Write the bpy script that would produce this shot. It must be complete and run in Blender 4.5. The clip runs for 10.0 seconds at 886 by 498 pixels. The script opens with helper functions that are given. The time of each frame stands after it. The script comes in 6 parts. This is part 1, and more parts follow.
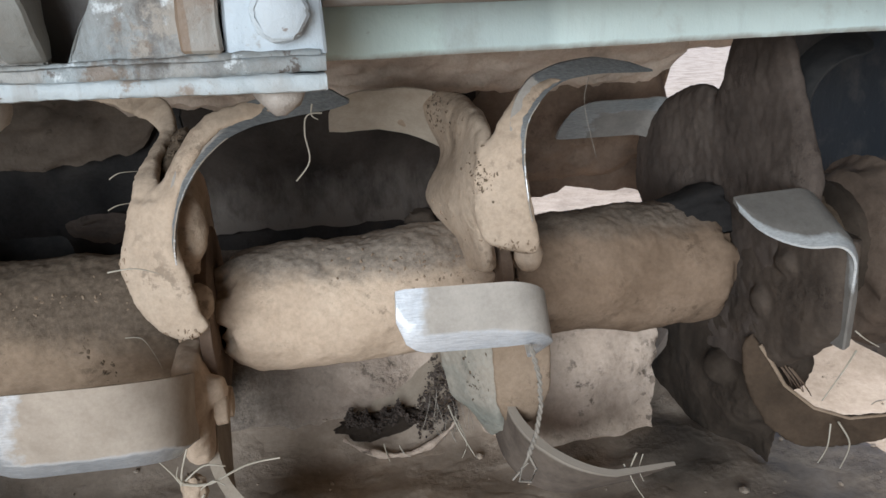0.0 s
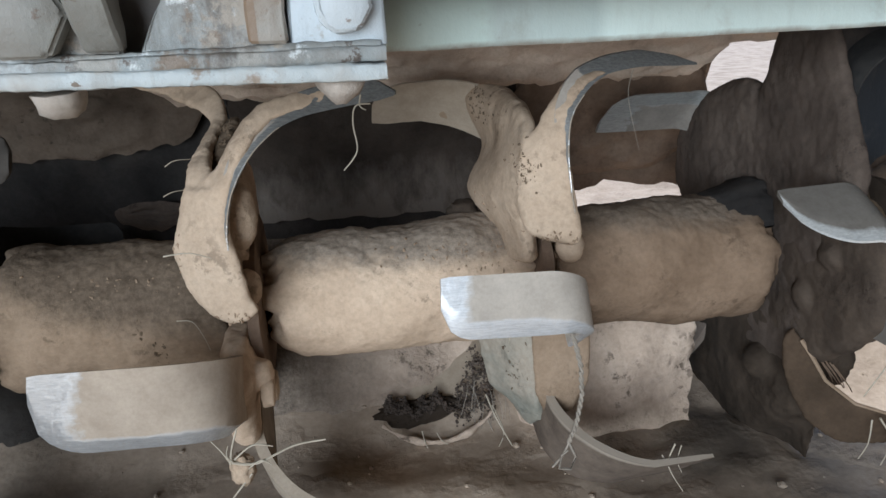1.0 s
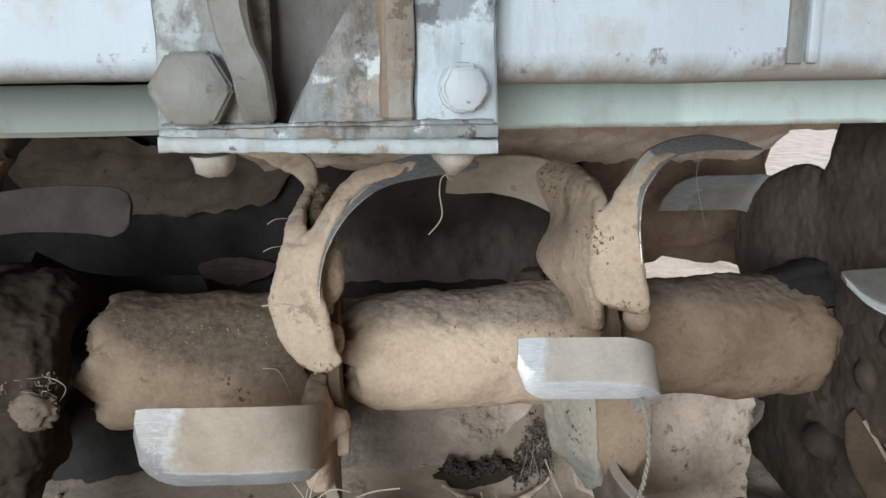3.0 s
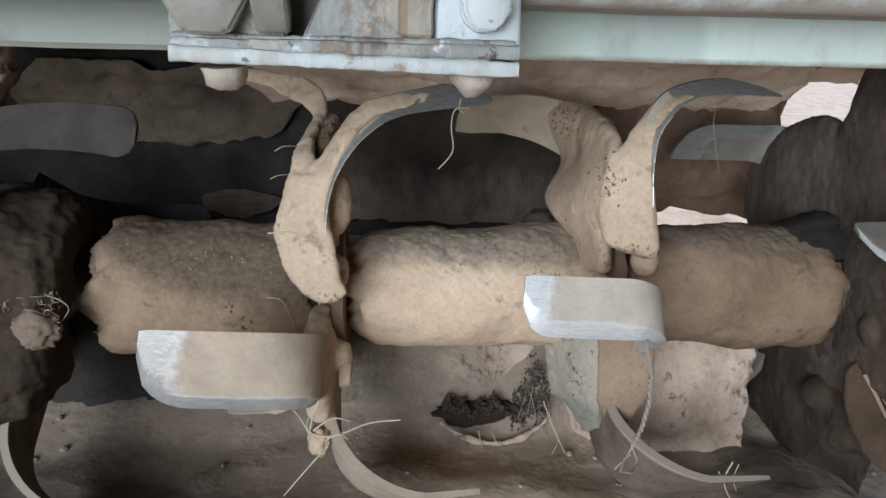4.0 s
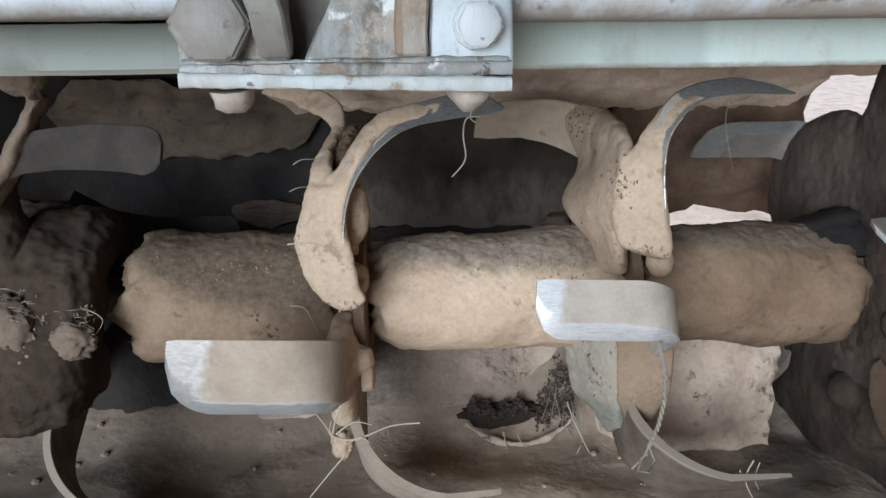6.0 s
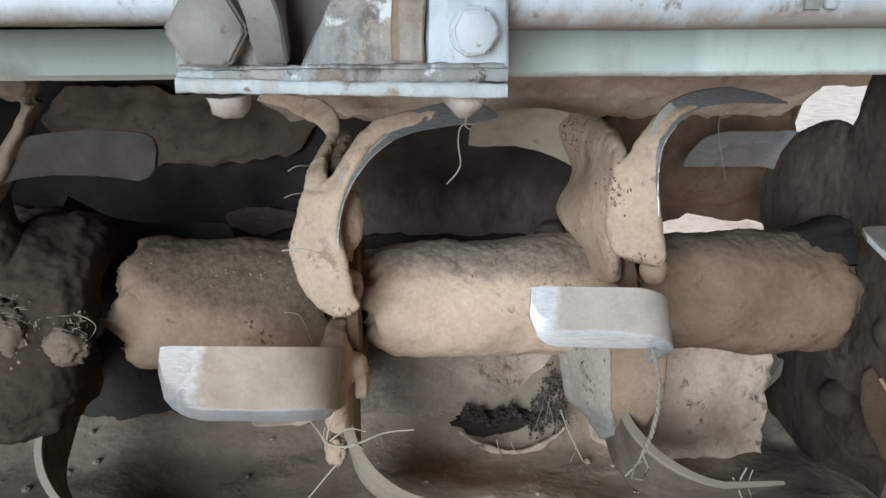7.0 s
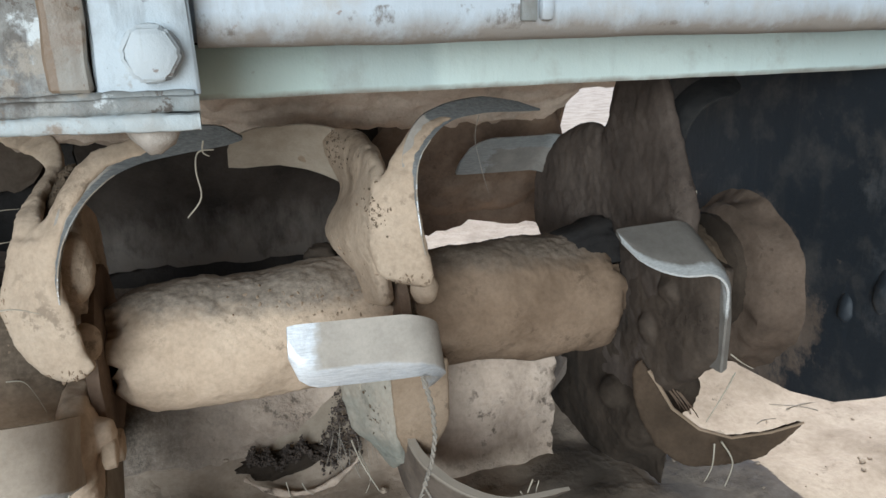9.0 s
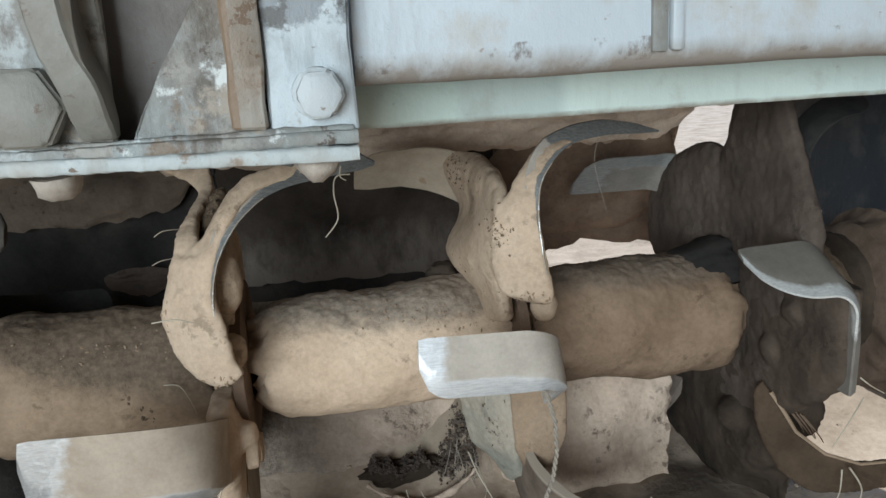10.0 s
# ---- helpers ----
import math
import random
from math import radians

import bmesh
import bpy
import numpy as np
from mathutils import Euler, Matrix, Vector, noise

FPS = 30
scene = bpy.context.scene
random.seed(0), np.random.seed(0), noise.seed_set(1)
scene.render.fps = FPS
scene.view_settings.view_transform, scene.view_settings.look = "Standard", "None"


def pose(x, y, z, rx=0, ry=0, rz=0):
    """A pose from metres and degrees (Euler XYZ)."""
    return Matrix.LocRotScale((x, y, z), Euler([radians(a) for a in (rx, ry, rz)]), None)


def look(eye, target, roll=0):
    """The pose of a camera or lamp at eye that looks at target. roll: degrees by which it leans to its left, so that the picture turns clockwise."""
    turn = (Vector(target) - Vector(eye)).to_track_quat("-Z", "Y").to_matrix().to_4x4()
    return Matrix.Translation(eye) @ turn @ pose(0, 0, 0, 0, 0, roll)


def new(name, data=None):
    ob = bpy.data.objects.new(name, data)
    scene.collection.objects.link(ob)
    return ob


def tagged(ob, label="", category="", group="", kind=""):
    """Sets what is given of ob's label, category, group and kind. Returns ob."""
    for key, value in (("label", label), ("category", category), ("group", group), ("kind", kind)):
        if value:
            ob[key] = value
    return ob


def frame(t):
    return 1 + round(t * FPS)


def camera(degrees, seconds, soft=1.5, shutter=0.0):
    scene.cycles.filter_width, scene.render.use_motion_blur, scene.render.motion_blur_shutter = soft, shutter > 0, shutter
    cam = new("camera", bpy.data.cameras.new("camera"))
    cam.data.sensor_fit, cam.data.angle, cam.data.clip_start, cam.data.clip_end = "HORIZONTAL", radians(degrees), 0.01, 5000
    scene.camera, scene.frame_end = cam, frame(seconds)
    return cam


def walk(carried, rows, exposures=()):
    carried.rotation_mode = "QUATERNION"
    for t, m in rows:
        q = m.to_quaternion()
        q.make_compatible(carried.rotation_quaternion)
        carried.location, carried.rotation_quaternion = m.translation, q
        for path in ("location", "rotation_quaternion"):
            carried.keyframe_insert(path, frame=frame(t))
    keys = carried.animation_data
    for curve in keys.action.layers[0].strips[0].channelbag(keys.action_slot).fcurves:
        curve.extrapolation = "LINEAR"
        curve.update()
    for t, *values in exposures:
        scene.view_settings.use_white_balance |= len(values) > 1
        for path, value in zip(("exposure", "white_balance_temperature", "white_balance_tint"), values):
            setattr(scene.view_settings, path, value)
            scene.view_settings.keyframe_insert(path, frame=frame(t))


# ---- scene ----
cam = camera(60.8, 10.0)
EXPOSURE = 1.3
METRES, EYE, TILT, LEAN, TURN = 0.27, 0.40, -18.0, 2.4, -11.5
ROWS = [
    (0.0, 0.0, 0.0, 0.0, -0.0, 0.0, 0.0),
    (0.2, -0.0208, -0.0009, -0.017, 0.2, -0.39, -0.71),
    (0.5, -0.0591, -0.0081, -0.0114, 1.17, -0.61, 0.22),
    (0.7, -0.0579, -0.0229, -0.0119, 1.89, -0.71, -0.23),
    (1.0, -0.0363, -0.033, -0.0138, 2.21, -0.42, -0.76),
    (1.2, -0.0101, -0.0419, 0.0077, 1.91, 0.09, -0.28),
    (1.5, -0.0195, -0.0503, 0.001, 2.3, 0.59, 0.07),
    (1.7, -0.0056, -0.0579, 0.0096, 2.25, 1.18, 0.15),
    (2.0, -0.0061, -0.1182, 0.0139, 3.79, 1.91, 0.43),
    (2.2, -0.0119, -0.115, 0.0099, 4.74, 2.46, 0.39),
    (3.3, -0.157, -0.1781, -0.0628, 5.37, 5.23, -4.65),
    (3.5, -0.1621, -0.1672, -0.0691, 5.82, 4.19, -4.88),
    (3.7, -0.1683, -0.1558, -0.0784, 5.6, 3.2, -5.3),
    (4.0, -0.1463, -0.1415, -0.0864, 5.06, 1.18, -5.85),
    (4.2, -0.112, -0.1246, -0.0769, 4.07, 0.55, -5.54),
    (4.5, -0.0734, -0.117, -0.0682, 2.13, 0.72, -4.41),
    (4.7, -0.0786, -0.1163, -0.0678, 2.56, 0.93, -3.99),
    (5.0, -0.1005, -0.175, -0.08, 7.42, 0.49, -4.33),
    (5.2, -0.101, -0.1781, -0.0878, 9.18, -0.18, -4.92),
    (5.5, -0.0799, -0.178, -0.0689, 8.49, 0.17, -4.75),
    (6.0, -0.0794, -0.1823, -0.0666, 8.04, 0.97, -4.48),
    (6.2, -0.0785, -0.1952, -0.0675, 7.84, 1.15, -4.6),
    (7.3, -0.0842, -0.1767, -0.0739, 7.11, 1.82, -4.7),
    (7.5, -0.0614, -0.1558, -0.0672, 5.95, 1.71, -4.68),
    (7.7, -0.0346, -0.1394, -0.059, 4.3, 1.62, -4.17),
    (8.0, 0.0108, -0.0983, -0.0381, 0.06, 2.38, -3.25),
    (8.2, 0.0429, -0.0811, -0.0315, -2.02, 2.1, -2.14),
    (8.5, 0.0567, -0.0643, -0.0166, -4.05, 2.49, -0.67),
    (8.7, 0.0622, -0.0565, -0.0003, -4.87, 2.69, 0.39),
    (9.0, 0.0675, -0.0385, 0.0012, -5.94, 2.46, 0.96),
    (9.2, 0.0582, -0.0526, 0.0096, -5.21, 2.77, 1.2),
    (9.5, 0.0696, -0.0604, 0.0328, -2.88, 2.94, 2.44),
    (9.7, 0.036, -0.0802, 0.0179, -1.06, 3.16, 1.77),
    (10.0, -0.001, -0.121, 0.003, 1.46, 3.8, 0.23),
]
walk(cam, [(t, pose(0, 0, EYE, TILT, LEAN, TURN) @ pose(METRES * x, METRES * y, METRES * z, 90 + pitch, roll, yaw)) for t, x, y, z, yaw, pitch, roll in ROWS],
     [(t, EXPOSURE + e, kelvin, tint) for t, e, kelvin, tint in ((0.0, -0.05, 5850, 9), (1.0, -0.10, 5780, 8), (2.0, -0.23, 5880, 5), (3.5, 0.0, 5930, 7), (4.5, 0.01, 5780, 9), (5.5, 0.04, 5780, 9), (6.5, 0.04, 5780, 8), (7.5, 0.02, 5800, 7), (8.5, 0.02, 5720, 5), (9.0, -0.04, 5820, 5), (9.5, -0.15, 5920, 4), (10.0, -0.14, 5920, 4))])

from mathutils.bvhtree import BVHTree

# ---------------------------------------------------------------- light
world = bpy.data.worlds.new("sky")
scene.world = world
world.use_nodes = True
SUN_EL, SUN_AZ = 60.0, 35.0          # azimuth from +y towards +x
wn = world.node_tree.nodes
sky = wn.new("ShaderNodeTexSky")
sky.sky_type = "NISHITA"
sky.sun_disc = False
sky.sun_elevation = radians(SUN_EL)
sky.sun_rotation = radians(SUN_AZ)
wn["Background"].inputs["Strength"].default_value = 0.115
world.node_tree.links.new(sky.outputs[0], wn["Background"].inputs["Color"])
sun = new("sun", bpy.data.lights.new("sun", "SUN"))
sun.data.energy, sun.data.angle, sun.data.color = 1.75, radians(0.6), (1.0, 0.945, 0.85)
e, a = radians(SUN_EL), radians(SUN_AZ)
sun.matrix_world = look((0, 0, 0), (-math.cos(e) * math.sin(a), -math.cos(e) * math.cos(a), -math.sin(e)))


# area lamp added for daylight in front and to one side of the tiller; its source is unseen
soft_key = new("added_soft_key", bpy.data.lights.new("added_soft_key", "AREA"))
soft_key.data.shape, soft_key.data.size, soft_key.data.size_y = "RECTANGLE", 1.8, 1.5
soft_key.data.energy, soft_key.data.color = 50.0, (0.97, 0.985, 0.97)
soft_key.matrix_world = look((-1.25, -2.54, 0.80), (0.05, 0.5, 0.27))

# ---------------------------------------------------------------- materials
def mat(name):
    m = bpy.data.materials.new(name)
    m.use_nodes = True
    return m, m.node_tree.nodes, m.node_tree.links, m.node_tree.nodes["Principled BSDF"]


def node(nt, kind, **kw):
    n = nt.new(kind)
    for k, v in kw.items():
        n.inputs[k].default_value = v
    return n


def ramp(nodes, links, src, stops):
    r = nodes.new("ShaderNodeValToRGB")
    cr = r.color_ramp
    while len(cr.elements) < len(stops):
        cr.elements.new(0.5)
    for el, (p, c) in zip(cr.elements, stops):
        el.position, el.color = p, (*c, 1) if len(c) == 3 else c
    links.new(src, r.inputs[0])
    return r.outputs[0]


def mix(nodes, links, fac, a, b, mode="MIX"):
    m = nodes.new("ShaderNodeMix")
    m.data_type, m.blend_type = "RGBA", mode
    for sock, v in ((m.inputs[0], fac), (m.inputs[6], a), (m.inputs[7], b)):
        if isinstance(v, (int, float)):
            sock.default_value = v
        elif isinstance(v, tuple):
            sock.default_value = (*v, 1)
        else:
            links.new(v, sock)
    return m.outputs[2]


def noise_tex(nodes, links, scale, detail=6.0, rough=0.6, coord="Object", stretch=None):
    tc = nodes.new("ShaderNodeTexCoord")
    n = node(nodes, "ShaderNodeTexNoise", Scale=scale, Detail=detail, Roughness=rough)
    if stretch:
        mp = nodes.new("ShaderNodeMapping")
        mp.inputs["Scale"].default_value = stretch
        links.new(tc.outputs[coord], mp.inputs[0])
        links.new(mp.outputs[0], n.inputs["Vector"])
    else:
        links.new(tc.outputs[coord], n.inputs["Vector"])
    return n.outputs["Fac"]


def bump(nodes, links, bsdf, hs, dist=0.002, strength=0.6):
    prev = None
    for h, d in hs:
        b = node(nodes, "ShaderNodeBump", Strength=strength, Distance=d)
        links.new(h, b.inputs["Height"])
        if prev:
            links.new(prev, b.inputs["Normal"])
        prev = b.outputs[0]
    links.new(prev, bsdf.inputs["Normal"])


def mud_material(name, dark, mid, light, spot=0.5, rough=0.95, fine=260.0, relief=0.0016, pit=0.40):
    """Dried mud: broad tone changes, dusty smooth areas, rough clods with dark pits."""
    dark, mid, light = (tuple((1.16 * v - 0.16 * sum(c) / 3) * w for v, w in zip(c, (1.06, 0.985, 0.93))) for c in (dark, mid, light))
    m, n, l, b = mat(name)
    big = noise_tex(n, l, 14, 5, 0.6)
    patch = noise_tex(n, l, 22, 3, 0.5)
    grain = noise_tex(n, l, fine, 8, 0.7)
    clod = noise_tex(n, l, 95, 5, 0.7)
    col = ramp(n, l, big, [(0.3, dark), (0.5, mid), (0.72, light)])
    g = ramp(n, l, grain, [(0.3, (0.84, 0.83, 0.82)), (0.6, (1.04, 1.04, 1.04))])
    col = mix(n, l, 1.0, col, g, "MULTIPLY")
    roughness = ramp(n, l, patch, [(0.46, (0, 0, 0)), (0.62, (1, 1, 1))])
    pits = ramp(n, l, clod, [(pit - 0.04, (1, 1, 1)), (pit + 0.03, (0, 0, 0))])
    k = n.new("ShaderNodeMath")
    k.operation = "MULTIPLY"
    l.new(pits, k.inputs[0])
    l.new(roughness, k.inputs[1])
    sm = n.new("ShaderNodeMath")
    sm.operation = "MULTIPLY"
    sm.inputs[1].default_value = spot
    l.new(k.outputs[0], sm.inputs[0])
    col = mix(n, l, sm.outputs[0], col, tuple(c * 0.4 for c in dark))
    l.new(col, b.inputs["Base Color"])
    b.inputs["Roughness"].default_value = rough
    b.inputs["Specular IOR Level"].default_value = 0.12
    h = n.new("ShaderNodeMath")
    h.operation = "MULTIPLY"
    l.new(clod, h.inputs[0])
    l.new(roughness, h.inputs[1])
    bump(n, l, b, [(noise_tex(n, l, 40, 5, 0.6), relief * 0.45), (h.outputs[0], relief * 2.0), (grain, relief * 0.25)])
    return m


MUD = mud_material("dried_mud", (0.38, 0.31, 0.24), (0.545, 0.456, 0.365), (0.62, 0.53, 0.43))
MUD_PALE = mud_material("pale_mud_crust", (0.33, 0.272, 0.212), (0.465, 0.392, 0.315), (0.53, 0.457, 0.375), spot=0.5, pit=0.43, relief=0.002)
MUD_DARK = mud_material("dark_caked_mud", (0.07, 0.058, 0.045), (0.13, 0.105, 0.08), (0.2, 0.165, 0.125))
MUD_BROWN = mud_material("brown_fibrous_mud", (0.085, 0.064, 0.05), (0.165, 0.127, 0.10), (0.235, 0.185, 0.147), spot=0.3)
HOUSING_MUD = mud_material("rusty_brown_mud", (0.060, 0.048, 0.039), (0.120, 0.096, 0.078), (0.175, 0.143, 0.117), spot=0.4)
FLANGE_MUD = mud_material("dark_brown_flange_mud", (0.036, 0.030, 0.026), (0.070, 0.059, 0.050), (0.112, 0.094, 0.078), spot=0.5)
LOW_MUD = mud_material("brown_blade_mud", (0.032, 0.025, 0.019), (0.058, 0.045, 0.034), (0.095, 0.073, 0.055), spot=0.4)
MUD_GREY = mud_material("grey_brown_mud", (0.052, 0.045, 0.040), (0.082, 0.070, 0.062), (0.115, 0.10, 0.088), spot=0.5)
HOOD_TAN = mud_material("brown_mud_under_hood", (0.36, 0.31, 0.265), (0.50, 0.437, 0.375), (0.58, 0.51, 0.44), spot=0.3)
# shade behind the arched blades, put into the hood sheet's colour
HOOD_DIM = mud_material("hood_sheet_with_shade", (0.022, 0.019, 0.017), (0.037, 0.032, 0.028), (0.055, 0.047, 0.041), spot=0.3)
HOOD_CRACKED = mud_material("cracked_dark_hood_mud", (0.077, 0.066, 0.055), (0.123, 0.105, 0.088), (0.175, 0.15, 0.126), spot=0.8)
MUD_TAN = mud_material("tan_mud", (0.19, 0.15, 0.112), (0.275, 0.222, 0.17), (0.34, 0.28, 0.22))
# near-black mud for shaded parts; their shade is put into the colour
MUD_SHADED = mud_material("shaded_dark_mud", (0.026, 0.022, 0.018), (0.047, 0.039, 0.032), (0.078, 0.065, 0.053))
MUD_CAKE = mud_material("cracked_hood_mud", (0.095, 0.082, 0.068), (0.150, 0.128, 0.107), (0.21, 0.18, 0.15), spot=0.8)
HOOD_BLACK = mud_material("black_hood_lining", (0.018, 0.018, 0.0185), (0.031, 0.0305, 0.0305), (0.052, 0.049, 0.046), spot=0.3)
MUD_GREEN = mud_material("mud_over_grey_green_paint", (0.24, 0.252, 0.228), (0.335, 0.322, 0.284), (0.40, 0.364, 0.312), spot=0.6)
SOIL = mud_material("dusty_soil", (0.34, 0.288, 0.243), (0.50, 0.432, 0.37), (0.60, 0.527, 0.457), spot=0.9, fine=180, relief=0.004, pit=0.425)
GROUND_SOIL = mud_material("ground_soil", (0.28, 0.24, 0.197), (0.40, 0.35, 0.295), (0.48, 0.427, 0.365), spot=0.4, fine=180, relief=0.0018)


def shade_patch(m, x, y, rx, ry, colour):
    """A dark patch with a ragged soft edge round a place, shade put into the ground's colour."""
    n, l = m.node_tree.nodes, m.node_tree.links
    b = n["Principled BSDF"]
    old = b.inputs["Base Color"].links[0].from_socket
    mp = n.new("ShaderNodeMapping")
    mp.vector_type = "TEXTURE"
    mp.inputs["Location"].default_value = (x, y, 0)
    mp.inputs["Scale"].default_value = (rx, ry, 1)
    l.new(n.new("ShaderNodeTexCoord").outputs["Object"], mp.inputs["Vector"])
    d = n.new("ShaderNodeVectorMath")
    d.operation = "LENGTH"
    l.new(mp.outputs[0], d.inputs[0])
    k = n.new("ShaderNodeMath")
    k.operation = "MULTIPLY_ADD"
    l.new(noise_tex(n, l, 9, 8, 0.68), k.inputs[0])
    k.inputs[1].default_value = 0.9
    l.new(d.outputs["Value"], k.inputs[2])
    f = ramp(n, l, k.outputs[0], [(0.70, (0.85, 0.85, 0.85)), (1.0, (0.4, 0.4, 0.4))])
    half = ramp(n, l, d.outputs["Value"], [(0.80, (1, 1, 1)), (1.0, (0, 0, 0))])
    l.new(mix(n, l, mix(n, l, 1.0, f, half, "MULTIPLY"), old, colour), b.inputs["Base Color"])


# shade of the rotor and board, painted on the ground at both ends
shade_patch(GROUND_SOIL, -0.30, 0.50, 0.34, 0.24, (0.10, 0.081, 0.064))
shade_patch(GROUND_SOIL, 0.31, 0.54, 0.13, 0.12, (0.045, 0.038, 0.031))
# dark plain colour of the added walls, kept low to cut bounced light
BLOCKER_WALL = mud_material("unseen_plain_wall", (0.07, 0.06, 0.052), (0.10, 0.088, 0.076), (0.13, 0.115, 0.10), spot=0.2)


def clodded(base, name, low, high, loose=((0.13, 0.11, 0.09), (0.33, 0.28, 0.228)), slope=0.0, soft=0.12):
    """The same mud with dark rough loose soil lying in patches on its upper side, the shade up there mixed into its
    tone.
    """
    m = base.copy()
    m.name = name
    n, l = m.node_tree.nodes, m.node_tree.links
    b = n["Principled BSDF"]
    old = b.inputs["Base Color"].links[0].from_socket
    tc = n.new("ShaderNodeTexCoord")
    sep = n.new("ShaderNodeSeparateXYZ")
    l.new(tc.outputs["Object"], sep.inputs[0])
    mr = n.new("ShaderNodeMapRange")
    mr.inputs["From Min"].default_value, mr.inputs["From Max"].default_value = low, high
    lean = n.new("ShaderNodeMath")
    lean.operation = "MULTIPLY_ADD"
    l.new(sep.outputs[0], lean.inputs[0])
    lean.inputs[1].default_value = slope
    l.new(sep.outputs[2], lean.inputs[2])
    l.new(lean.outputs[0], mr.inputs[0])
    k = n.new("ShaderNodeMath")
    k.operation = "MULTIPLY_ADD"
    l.new(noise_tex(n, l, 11, 9, 0.74), k.inputs[0])
    k.inputs[1].default_value = 1.1
    l.new(mr.outputs[0], k.inputs[2])
    f = ramp(n, l, k.outputs[0], [(0.92 - soft / 2, (0, 0, 0)), (0.92 + soft / 2, (0.8, 0.8, 0.8))])
    crumb = ramp(n, l, noise_tex(n, l, 220, 6, 0.75), [(0.36, loose[0]), (0.66, loose[1])])
    l.new(mix(n, l, f, old, crumb), b.inputs["Base Color"])
    return m


# dark upper sides hold loose soil and the hood's shade in one colour
TUBE_MUD = clodded(MUD, "tube_mud_with_soil_and_shade", 0.020, 0.064, soft=0.3)
TUBE_TAN = clodded(MUD_TAN, "tan_tube_mud_with_soil_and_shade", -0.071, -0.001, ((0.055, 0.042, 0.031), (0.15, 0.114, 0.083)), 0.35, 0.45)
TUBE_BROWN = clodded(mud_material("brown_tube_mud", (0.15, 0.113, 0.083), (0.215, 0.167, 0.126), (0.27, 0.214, 0.165)), "brown_tube_mud_with_soil_and_shade", 0.030, 0.075, ((0.11, 0.088, 0.068), (0.23, 0.185, 0.145)), 0.0, 0.4)


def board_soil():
    """Pale pitted soil that turns to dark gritty soil along the board, the shade at its left end put into the colour.
    """
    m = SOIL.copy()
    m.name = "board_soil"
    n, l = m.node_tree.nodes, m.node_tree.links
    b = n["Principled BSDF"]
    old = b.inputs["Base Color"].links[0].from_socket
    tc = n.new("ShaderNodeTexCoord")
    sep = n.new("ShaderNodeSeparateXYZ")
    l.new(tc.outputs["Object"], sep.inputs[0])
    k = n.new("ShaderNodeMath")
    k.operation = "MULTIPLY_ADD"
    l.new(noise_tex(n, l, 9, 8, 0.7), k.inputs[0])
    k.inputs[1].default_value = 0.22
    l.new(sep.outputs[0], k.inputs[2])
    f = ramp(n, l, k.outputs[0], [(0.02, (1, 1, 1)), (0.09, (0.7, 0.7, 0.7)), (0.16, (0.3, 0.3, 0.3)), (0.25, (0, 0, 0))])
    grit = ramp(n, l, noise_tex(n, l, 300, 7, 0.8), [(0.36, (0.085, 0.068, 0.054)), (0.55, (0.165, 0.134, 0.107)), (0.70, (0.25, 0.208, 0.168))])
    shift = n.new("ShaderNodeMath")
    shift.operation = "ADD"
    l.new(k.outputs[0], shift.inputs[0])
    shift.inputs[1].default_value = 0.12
    # shade over the left end, painted as near-black
    board_shade = ramp(n, l, shift.outputs[0], [(0.02, (0.9, 0.9, 0.9)), (0.16, (0, 0, 0))])
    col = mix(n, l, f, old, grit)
    l.new(mix(n, l, board_shade, col, (0.034, 0.031, 0.029)), b.inputs["Base Color"])
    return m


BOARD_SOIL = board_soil()


